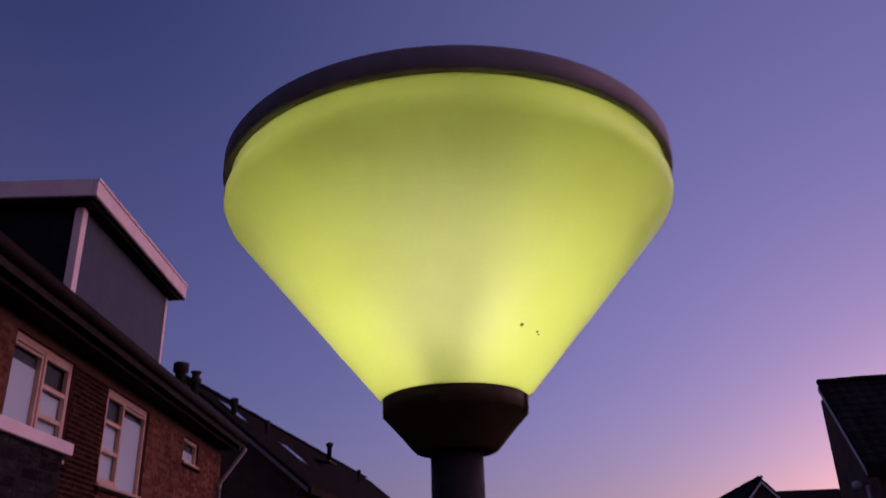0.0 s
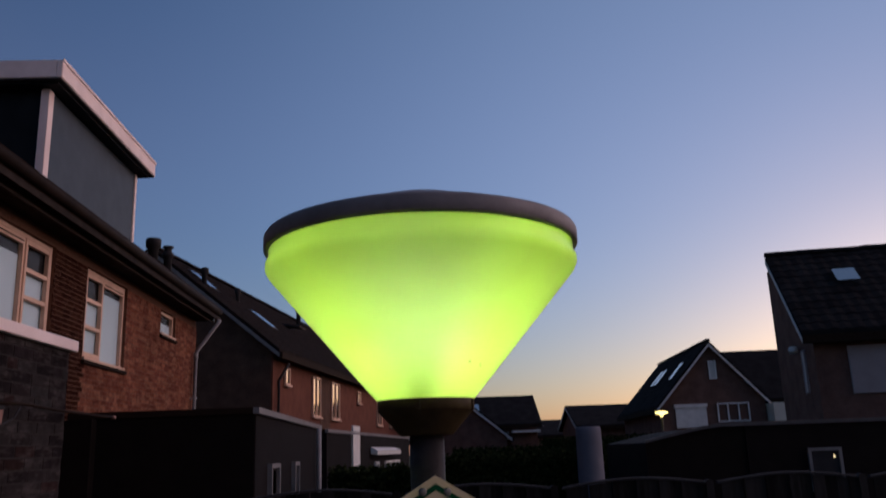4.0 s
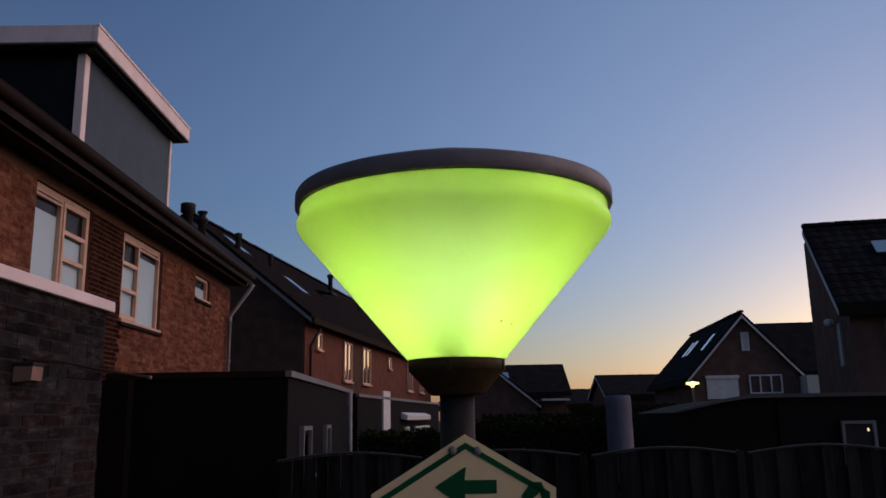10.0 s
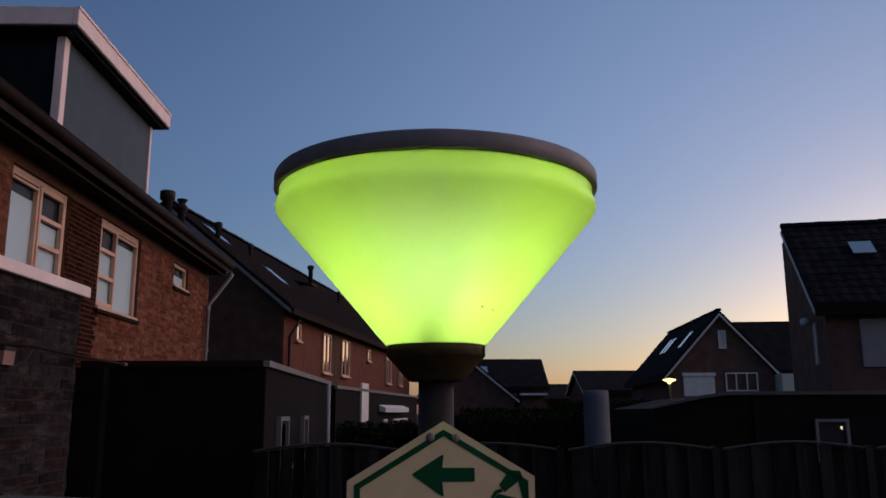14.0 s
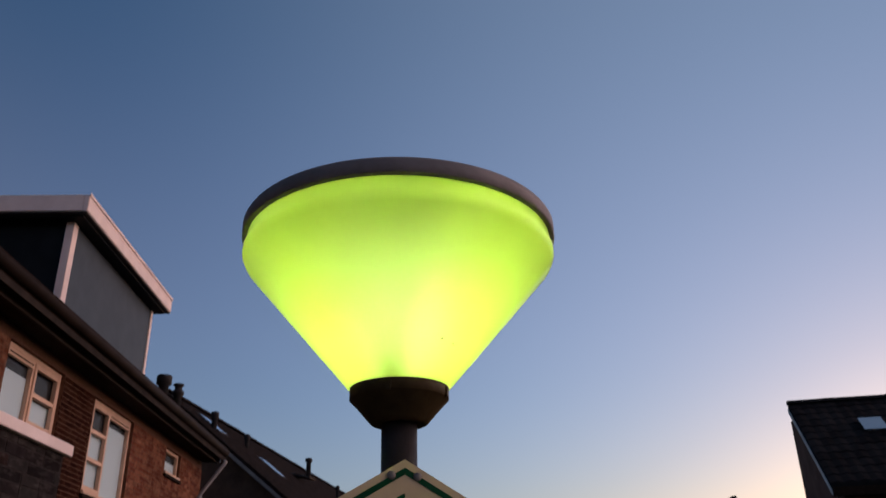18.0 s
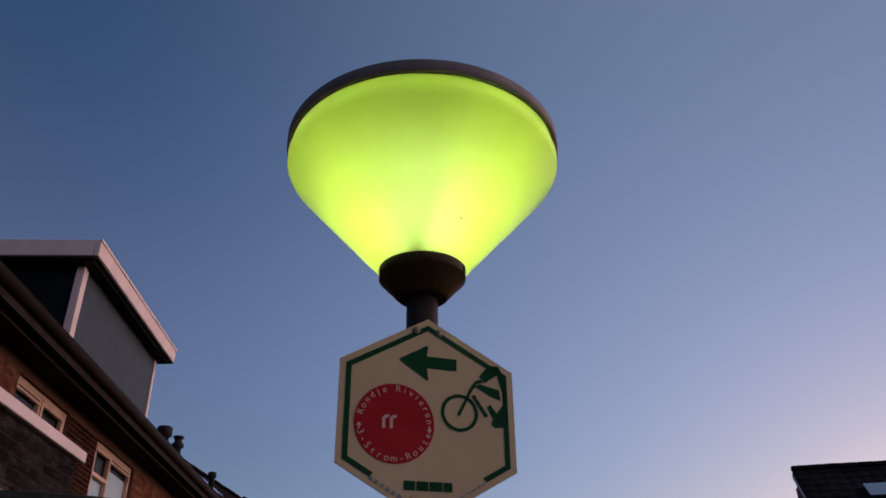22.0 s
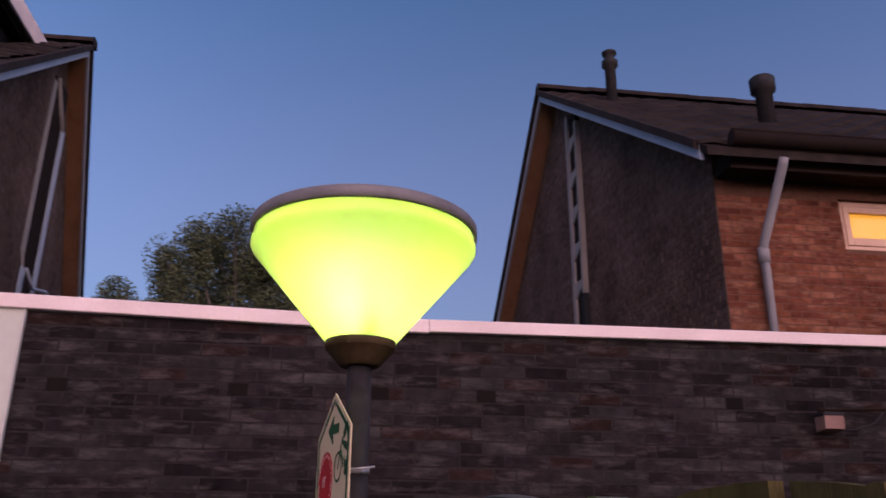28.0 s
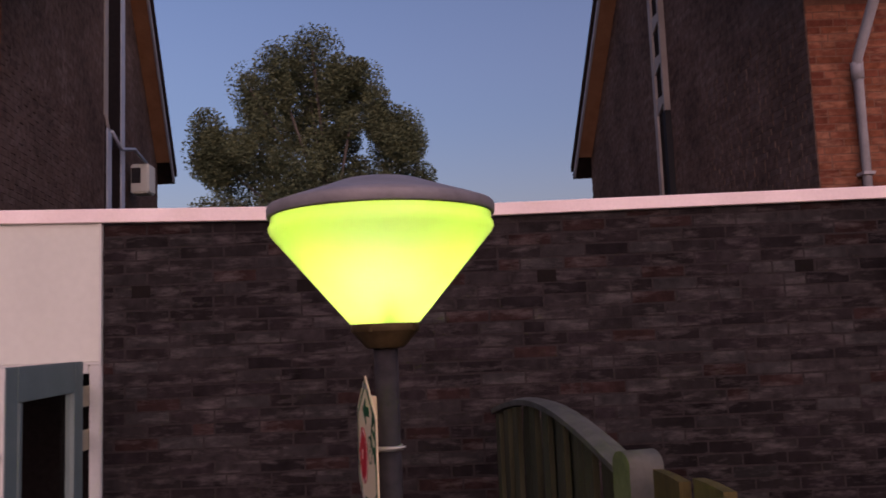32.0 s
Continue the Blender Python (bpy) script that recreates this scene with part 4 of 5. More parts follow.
side_window = part("side_window", box(-0.03, 0.0, 0.9, 1.14, 3.3, 4.3), curtain_pale, house_right, "tall narrow white-framed window")
for y_, z_, w_, h_ in ((0.86, 3.26, 0.04, 1.08), (1.14, 3.26, 0.04, 1.08), (0.9, 3.26, 0.24, 0.04), (0.9, 4.3, 0.24, 0.04)):
    part("frame", box(-0.05, 0.01, y_, y_ + w_, z_, z_ + h_), shutter_pale, side_window)
part("wall_lamp", turned([(0.0, 0), (0.1, 0.03), (0.13, 0.12), (0.08, 0.2), (0, 0.21)], 14), white_paint, house_right, "", pose(-0.15, 1.45, 4.3))

house_gable = far_house("detached_house", "brick house with white bargeboards facing the gardens", (11.0, 37.6, 0), 84.5, 11, 4.7, 3.9, 6.5, brick_far, slate_dark)


def gable_window(house, y0, y1, z0, z1, bars=1, back=None):
    """A window on the gable face (local -x side)."""
    win = part("window", box(-0.03, 0.02, y0 + 0.02, y1 - 0.02, z0 + 0.02, z1 - 0.02), back or glass_mat, house)
    t = 0.06
    for b in ((y0, y0 + t, z0, z1), (y1 - t, y1, z0, z1), (y0 + t, y1 - t, z1 - t, z1), (y0 + t, y1 - t, z0, z0 + t)):
        part("frame", box(-0.07, 0.01, b[0], b[1], b[2], b[3]), white_paint, win)
    for i in range(1, bars):
        u = y0 + (y1 - y0) * i / bars
        part("mullion", box(-0.065, 0.01, u - 0.03, u + 0.03, z0 + t, z1 - t), white_paint, win)
    return win


house_gable.matrix_world = pose(16.25, 37.4, 0, 0, 0, 84.5)
gable_window(house_gable, 2.05, 2.4, 4.95, 5.8, 1, curtain_pale)
gable_window(house_gable, 0.75, 2.2, 3.0, 3.85, 3)
part("roller_shutter", box(-0.06, 0.0, 2.7, 4.1, 2.8, 3.7), white_paint, house_gable, "white closed roller shutter")
part("shutter_box", box(-0.12, 0.0, 2.65, 4.15, 3.7, 3.85), white_paint, house_gable)
for u in (1.3, 4.9, 5.9):
    part("skylight", box(-0.32, 0.32, -0.5, 0.5, 0, 0.07), skylight_glass, house_gable, "", pose(u, 3.55, 5.45, -49, 0, 0))
part("side_wall", box(-0.9, 0.6, -1.05, -0.05, 0, 3.75), board_white, house_gable, "pale rendered side wall")
house_behind = far_house("detached_house", "dark house with a long black roof behind the gable house", (16.6, 45, 0), -5, 14, 6, 4.4, 7.1, brick_far, slate_dark)
far_a = far_house("detached_house", "far dark house with black roof", (2.2, 54, 0), 0, 6.0, 6, 3.7, 5.5, brick_far, slate_dark)
far_b = far_house("detached_house", "far dark house with low black roof", (11.0, 54, 0), 0, 4.6, 6, 3.4, 4.7, brick_far, slate_dark)
far_c = far_house("detached_house", "far low house on the skyline", (7, 64, 0), 0, 7.0, 6, 3.0, 4.1, brick_far, slate_dark)
far_d = far_house("detached_house", "far brick house with pale bargeboards", (5.5, 48, 0), 84, 9, 5.6, 2.9, 5.2, brick_far, slate_dark)
for h in (far_a, far_b):
    flat_window(h, 0.8, 2.2, 1.4, 2.6, -0.02, 2, curtain_pale)

for u in (0.75, 2.1):
    part("skylight", box(-0.3, 0.3, -0.45, 0.45, 0, 0.06), skylight_glass, far_a, "", pose(u, 1.6, 4.86, 31, 0, 0))
part("porch_roof", box(4.3, 6.1, -0.8, -0.02, 3.14, 3.27, 0.01), white_paint, far_a, "white porch roof edge")
# lit window strips; their brightness is only the pale surface colour
part("lit_window_strip", box(3.88, 4.13, -0.06, -0.01, 2.75, 3.2), curtain_pale, far_a, "narrow lit window, its light put into a pale colour")
part("lit_window_strip", box(0.45, 0.74, -0.06, -0.01, 2.7, 3.65), curtain_pale, far_a, "narrow lit window, its light put into a pale colour")

shed_right = thing("garden_shed", "dark flat-roofed garden shed with pale roof edge", "shed")
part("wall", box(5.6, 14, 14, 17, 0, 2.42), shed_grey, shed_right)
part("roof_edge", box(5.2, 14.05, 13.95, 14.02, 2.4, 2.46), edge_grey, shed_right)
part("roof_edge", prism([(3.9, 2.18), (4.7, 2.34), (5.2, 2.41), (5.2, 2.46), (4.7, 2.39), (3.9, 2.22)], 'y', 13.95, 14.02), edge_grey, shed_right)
part("side_cover", prism([(3.9, 0), (3.9, 2.18), (4.7, 2.34), (5.2, 2.4), (5.6, 2.4), (5.6, 0)], 'y', 14.03, 16.8), shed_slot_black, shed_right)
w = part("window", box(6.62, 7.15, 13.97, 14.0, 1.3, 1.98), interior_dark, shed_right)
for b in ((6.6, 6.65, 1.3, 2.0), (7.12, 7.17, 1.3, 2.0), (6.65, 7.12, 1.95, 2.0)):
    part("frame", box(b[0], b[1], 13.94, 13.99, b[2], b[3]), edge_pale, w)
part("room_lamp", box(7.03, 7.055, 13.95, 13.97, 1.83, 1.88), room_glow, w)

# distant lit street lantern
lantern = thing("street_lamp", "distant lit street lamp with warm light", "street lamp", (10.35, 34.0, 0))
part("pole", tube([(0, 0, 0), (0, 0, 3.25)], 0.05), post_metal, lantern)
part("head", turned([(0.06, 3.22), (0.08, 3.3), (0.26, 3.36), (0.26, 3.42), (0, 3.46)], 20), lantern_glow, lantern, "glowing warm lantern head")

# ---- street lamp with cone diffuser ----
LX, LY = 0.035, 1.742
lamp = thing("street_lamp", "lit street lamp with yellow-green cone diffuser on a brown post", "street lamp", (LX, LY, 0))
part("post", turned([(0.055, 0), (0.055, 0.9), (0.05, 0.92), (0.031, 0.98), (0.03, 2.21)], 32), post_metal, lamp, "brown-grey painted steel post")
part("base_plate", turned([(0.09, 0), (0.09, 0.03), (0.056, 0.05)], 32), post_metal, lamp)
collar = part("collar", turned([(0.0305, 2.1985), (0.0435, 2.1965), (0.047, 2.198), (0.052, 2.203), (0.066, 2.2195), (0.078, 2.2325), (0.083, 2.2377), (0.0845, 2.239), (0.0845, 2.259), (0.0825, 2.261), (0.03, 2.2605)], 64), collar_metal, lamp, "bronze-brown funnel collar")
for a in (-100, -20, 60, 140):
    part("collar_rib", box(0.082, 0.087, -0.004, 0.004, 2.237, 2.256, 0.001), collar_metal, collar, "", pose(0, 0, 0, 0, 0, a))
part("diffuser", turned([(0.0855, 2.2565), (0.0865, 2.258), (0.275, 2.478), (0.2805, 2.489), (0.2805, 2.497), (0.275, 2.508), (0.275, 2.536)], 96, close=False), diffuser, lamp, "glowing yellow-green frosted cone")
cap = part("cap", turned([(0.27, 2.5212), (0.281, 2.5212), (0.284, 2.524), (0.284, 2.545), (0.281, 2.55), (0.24, 2.565), (0.16, 2.592), (0.105, 2.612), (0.05, 2.62), (0, 2.622)], 96), cap_metal, lamp, "grey shallow domed metal cap")
for dx, dy in ((-0.02, -0.016), (0.02, -0.016), (0.02, 0.016), (-0.02, 0.016)):
    part("tube", turned([(0.0, 2.318), (0.014, 2.322), (0.014, 2.512), (0, 2.516)], 16), tube_glow, lamp, "lit lamp tube", pose(dx, dy, 0))
for a in (-98, 10, 134):
    part("support_rod", tube([(0.06, 0, 2.262), (0.06, 0, 2.4), (0.06, 0, 2.516)], 0.008, 12), zinc, lamp, "", pose(0, 0, 0, 0, 0, a))
for a, z, w, h in ((-57, 2.3115, 0.0021, 0.0015), (-46, 2.3085, 0.0015, 0.0011), (-44.5, 2.3065, 0.0011, 0.0009)):
    rr = 0.0865 + (z - 2.258) * 0.857 + 0.0006
    part("speck", turned([(0, -0.0008), (w, 0), (h, 0.0006), (0, 0.0009)], 9), speck_brown, lamp, "dead insect stuck to the cone", pose(rr * math.cos(radians(a)), rr * math.sin(radians(a)), z, 0, 130, a))
# unseen white disc, added to brighten the upper part of the diffuser
part("added_bounce_disc", turned([(0.0, 2.5209), (0.273, 2.5209), (0.273, 2.519), (0.0, 2.517)], 64), white_paint, lamp, "added white disc that bounces light onto the cone")
part("tube_holder", turned([(0.05, 2.262), (0.05, 2.272), (0.045, 2.275), (0, 2.275)], 24), white_paint, lamp)

# ---- hexagonal cycle-route sign, strapped to the post ----
SIGN = pose(LX + 0.0105, 1.6905, 1.951, 0, 0, 13.5)
sign = thing("route_sign", "cream hexagonal cycle route sign with green border", "sign")
sign.matrix_world = SIGN
SR = 0.18


def hexagon(r):
    return [(r * math.sin(math.radians(60 * i)), r * math.cos(math.radians(60 * i))) for i in range(6)]


def plate(points, y0, y1):
    return prism([(p[0], p[1]) for p in points], 'y', y0, y1)


bmp = plate(hexagon(SR), -0.0015, 0.0015)
part("plate", bmp, sign_cream, sign)
FR = -0.0024
hb = hexagon(SR - 0.013)
hi = hexagon(SR - 0.0235)


def strip(p, q, pi, qi, a=0.0, b=1.0):
    f = lambda u, v, t: (u[0] + (v[0] - u[0]) * t, u[1] + (v[1] - u[1]) * t)
    return plate([f(p, q, a), f(p, q, b), f(pi, qi, b), f(pi, qi, a)], FR, -0.0016)


for i in range(6):
    p, q, pi, qi = hb[i], hb[(i + 1) % 6], hi[i], hi[(i + 1) % 6]
    if i in (2, 3):
        spans = ((0, 0.3), (0.8, 1.0)) if i == 2 else ((0.0, 0.22), (0.68, 1.0))
        for a, b in spans:
            part("border_bar", strip(p, q, pi, qi, a, b), sign_green, sign)
    else:
        part("border_bar", strip(p, q, pi, qi), sign_green, sign)
part("arrow", plate([(-0.052, 0.0975), (-0.0505, 0.0995), (-0.004, 0.1265), (-0.001, 0.1275), (0.0, 0.126), (-0.0025, 0.107), (0.051, 0.106), (0.052, 0.105), (0.052, 0.085), (0.051, 0.084), (-0.0025, 0.085), (0.0, 0.064), (-0.001, 0.0625), (-0.004, 0.0635), (-0.0505, 0.0955)], FR, -0.0016), sign_green, sign, "green arrow pointing sideways")
disc = turned([(0.0, 0), (0.069, 0), (0.069, 0.001), (0, 0.001)], 48)
for f_ in disc.faces:
    f_.smooth = False
dsc = part("red_disc", disc, sign_red, sign, "red round emblem with ring of letters", pose(-0.0585, -0.0016, -0.018, 90, 0, 0))


def ring_text(text, start, end, radius, flip):
    n = len(text)
    for i, ch in enumerate(text):
        if ch == " ":
            continue
        a = math.radians(start + (end - start) * i / (n - 1))
        cu = bpy.data.curves.new("letter", 'FONT')
        cu.body = ch
        cu.size = 0.0165
        cu.align_x, cu.align_y = 'CENTER', 'CENTER'
        cu.extrude = 0.0002
        cu.materials.append(sign_text)
        ob = new("letter", cu)
        ob.parent = dsc
        turn = math.degrees(a) - 90 if not flip else math.degrees(a) + 90
        ob.matrix_basis = pose(radius * math.cos(a), radius * math.sin(a), 0.0013, 0, 0, turn)


ring_text("Rondje Rivieren", 165, 5, 0.0605, False)
ring_text("3-Strom-Route", 198, 342, 0.0605, True)
for x, d in ((-0.0605, 1), (0.0605, -1)):
    arrow = [(0, 0.006), (0.005, 0.0), (0.0015, 0.0), (0.0015, -0.006), (-0.0015, -0.006), (-0.0015, 0.0), (-0.005, 0.0)]
    part("ring_arrow", prism([(x + d * u, -0.008 + d * v) for u, v in arrow], 'z', 0.001, 0.0014), sign_text, dsc, "small pale arrow")
for x in (-0.018, -0.005):
    part("emblem_stroke", prism([(x - 0.003, -0.01), (x + 0.002, -0.01), (x + 0.002, 0.007), (x + 0.009, 0.01), (x + 0.008, 0.014), (x, 0.012), (x - 0.003, 0.007)], 'z', 0.001, 0.0014), sign_text, dsc)
# bicycle drawing: wheel ring, fork, frame and cut-off dark shape
whl = bmesh.new()
N = 40
for k in range(N):
    a0, a1 = 2 * math.pi * k / N, 2 * math.pi * (k + 1) / N
    q = [(r * math.cos(a), r * math.sin(a)) for r, a in ((0.0335, a0), (0.0335, a1), (0.0275, a1), (0.0275, a0))]
    whl.faces.new([whl.verts.new((0.056 + u, FR, 0.008 + v)) for u, v in q])
part("wheel_ring", whl, sign_green, sign)
for pts in ([(0.052, 0.005), (0.056, 0.002), (0.08, 0.05), (0.09, 0.064), (0.1, 0.067), (0.098, 0.072), (0.086, 0.069), (0.075, 0.052)],
            [(0.078, 0.04), (0.084, 0.043), (0.108, 0.006), (0.102, 0.003)],
            [(0.094, 0.078), (0.103, 0.066), (0.126, 0.082), (0.122, 0.1), (0.112, 0.101)],
            [(0.086, 0.058), (0.092, 0.064), (0.13, 0.055), (0.132, 0.036), (0.112, 0.043)],
            [(0.13, 0.1), (0.142, 0.075), (0.142, -0.012), (0.12, -0.014), (0.113, -0.008), (0.117, 0.002), (0.106, 0.022), (0.112, 0.027), (0.124, 0.012), (0.136, 0.028), (0.136, 0.05), (0.122, 0.1)]):
    part("drawing_bar", plate(pts, FR, -0.0016), sign_green, sign)
# maker's mark and faded edge writing as bars
for x0, x1 in ((-0.041, -0.022), (-0.02, 0.0), (0.002, 0.024), (0.026, 0.041)):
    part("mark_bar", plate([(x0, -0.128), (x1, -0.128), (x1, -0.113), (x0, -0.113)], FR, -0.0016), sign_green, sign)
for s in (-1, 1):
    for i in range(6):
        t = 0.34 + i * 0.065
        cx, cz = s * (0.156 * (1 - t)) * 0.93, (-0.09 - t * 0.09) * 0.93
        ax, az = 0.866 * 0.0036, s * 0.5 * 0.0036
        part("faded_bar", plate([(cx - ax - s * az, cz - az - 0.0026), (cx + ax - s * az, cz + az - 0.0026), (cx + ax + s * az, cz + az + 0.0026), (cx - ax + s * az, cz - az + 0.0026)], FR, -0.0016), sign_blue, sign)
for x, z in ((-0.022, 0.155), (0.02, 0.153), (-0.02, -0.152), (0.021, -0.152)):
    part("bolt", turned([(0.0072, 0), (0.0068, 0.0022), (0.004, 0.0036), (0, 0.004)], 14), bolt_steel, sign, "round-headed bolt", pose(x, -0.0016, z, 90, 0, 0))
part("back_rail", box(-0.014, 0.014, 0.0016, 0.026, -0.15, 0.13, 0.002), sign_cream, sign, "cream-painted back rail")
part("strap", turned([(0.0315, -0.006), (0.0335, -0.006), (0.0335, 0.006), (0.0315, 0.006)], 32, close=False), zinc, sign, "", Matrix.Translation(SIGN.inverted() @ Vector((LX, LY, 1.955))))
part("strap_tail", tube([SIGN.inverted() @ Vector(p) for p in ((LX + 0.034, 1.712, 1.953), (LX + 0.046, 1.74, 1.957), (LX + 0.05, 1.785, 1.962))], 0.003, 8), zinc, sign, "bent steel strap end")

# ---- white door, open, with board above ----
door_frame = thing("door_1", "white door frame with an open glazed door", "door", kind="structure")
part("jamb", box(GX - 0.09, GX + 0.02, DOOR0, DOOR0 + 0.055, 0, 2.14, 0.005), frame_paint, door_frame)
part("jamb", box(GX - 0.15, GX + 0.02, DOOR1 - 0.06, DOOR1, 0, 2.14, 0.005), frame_paint, door_frame)
part("head", box(GX - 0.15, GX + 0.02, DOOR0 + 0.056, DOOR1 - 0.061, 2.098, 2.14, 0.005), frame_paint, door_frame)
part("over_panel", box(GX - 0.15, GX + 0.012, DOOR0 + 0.012, DOOR1 - 0.012, 2.155, GTOP + 0.02, 0.003), board_white, door_frame, "off-white board above the door")
part("panel_trim", box(GX - 0.1, GX + 0.024, DOOR0, DOOR1, 2.141, 2.154), frame_paint, door_frame)
part("panel_trim", box(GX - 0.1, GX + 0.024, DOOR1 - 0.011, DOOR1, 2.155, GTOP + 0.016), frame_paint, door_frame)
part("panel_trim", box(GX - 0.1, GX + 0.024, DOOR0, DOOR0 + 0.011, 2.155, GTOP + 0.016), frame_paint, door_frame)
for z in (1.99, 1.78, 1.1, 0.3):
    part("hinge", box(GX - 0.02, GX + 0.19, DOOR1 - 0.07, DOOR1 - 0.062, z - 0.05, z + 0.05, 0.002), hinge_tan, door_frame, "tan metal hinge strap")
leaf = thing("door_2", "open white door leaf with a large dark glass pane", "door", (GX + 0.165, DOOR1 - 0.045, 0.062), 4.5, kind="structure")
LW = 0.808
for b in ((0, 0.1, 0.02, 2.1), (LW - 0.105, LW, 0.02, 2.1), (0.1, LW - 0.105, 1.96, 2.1), (0.1, LW - 0.105, 0.02, 0.35)):
    part("stile", box(b[0], b[1], -0.025, 0.02, b[2], b[3], 0.004), pale_green_paint, leaf)
part("edge_strip", box(LW + 0.001, LW + 0.009, -0.024, 0.019, 0.02, 2.1, 0.002), frame_paint, leaf, "white painted door edge")
part("pane", box(0.1, LW - 0.105, -0.006, 0.004, 0.35, 1.96), glass_mat, leaf, "dark glass pane")
for b in ((0.1, 0.13, 0.35, 1.96), (LW - 0.135, LW - 0.105, 0.35, 1.96)):
    part("glazing_bead", box(b[0], b[1], 0.005, 0.026, b[2], b[3], 0.003), pale_green_paint, leaf)
h = part("door_handle", tube([(LW - 0.05, -0.03, 1.05), (LW - 0.05, -0.075, 1.05), (LW - 0.17, -0.075, 1.05)], 0.01), zinc, leaf)
part("latch", turned([(0.012, 0), (0.016, 0.008), (0.012, 0.02), (0, 0.024)], 12), zinc, leaf, "shiny round latch knob", pose(LW + 0.009, -0.004, 1.77, 0, 90, 0))

# ---- things inside the garage doorway ----
def coat(name, label, at, w, hgt, material, seed):
    rng = random.Random(seed)
    bm = bmesh.new()
    n, m = 14, 10
    grid = []
    for j in range(m + 1):
        t = j / m
        row = []
        for i in range(n):
            a = 2 * math.pi * i / n
            r = 0.35 + 0.65 * min(1, t * 2.2)
            rr = r * (1 + 0.18 * math.sin(4 * a + seed) + rng.uniform(-0.04, 0.04))
            row.append(bm.verts.new((0.09 * rr * math.cos(a), w / 2 * rr * math.sin(a), -hgt * t)))
        grid.append(row)
    for j in range(m):
        for i in range(n):
            f = bm.faces.new((grid[j][i], grid[j][(i + 1) % n], grid[j + 1][(i + 1) % n], grid[j + 1][i]))
            f.smooth = True
    bm.faces.new(grid[0])
    bm.faces.new(grid[-1][::-1])
    ob = solid(name, bm, material, label, "clothing", kind="")
    ob.location = at
    return ob


coat("coat", "navy blue coat hanging inside the dark garage", (-3.9, -2.0, 1.62), 0.34, 0.9, cloth_blue, 1)
coat("coat", "dark blue jacket hanging inside the dark garage", (-3.92, -1.68, 1.6), 0.26, 0.8, cloth_blue, 5)
coat("towel", "pale grey cloth hanging inside the dark garage", (-3.95, -1.98, 1.9), 0.2, 0.3, cloth_pale, 9)
coat("bag", "orange cloth bag hanging inside the dark garage", (-3.92, -2.1, 2.14), 0.2, 0.26, cloth_orange, 3)

# ---- bracket with lamp cup on the garage wall ----
br = thing("wall_bracket", "small pink cup on a thin rod along the wall", "bracket", (GX + 0.006, 4.2, 2.4))
part("cup", prism([(0.0, -0.045), (0.085, -0.035), (0.09, 0.03), (0.0, 0.03)], 'y', -0.055, 0.05), cup_pink, br, "dull pink cup with an open top")
part("cup_rim", box(0.0, 0.094, -0.06, 0.055, 0.031, 0.05, 0.004), black_metal, br)
part("rod", tube([(0.05, -0.06, 0.06), (0.055, 0.3, 0.075), (0.06, 0.8, 0.062), (0.065, 1.55, 0.057)], 0.008), gutter_brown, br, "thin brown rod reaching past the corner")
part("rod_end", tube([(0.065, 1.54, 0.057), (0.065, 1.58, 0.057)], 0.012), cup_pink, br)
part("cable", tube([(0.05, 0.3, 0.06), (0.05, 0.24, 0.0), (0.05, 0.14, -0.03), (0.05, 0.05, -0.04)], 0.004, 8), black_metal, br, "sagging black cable")


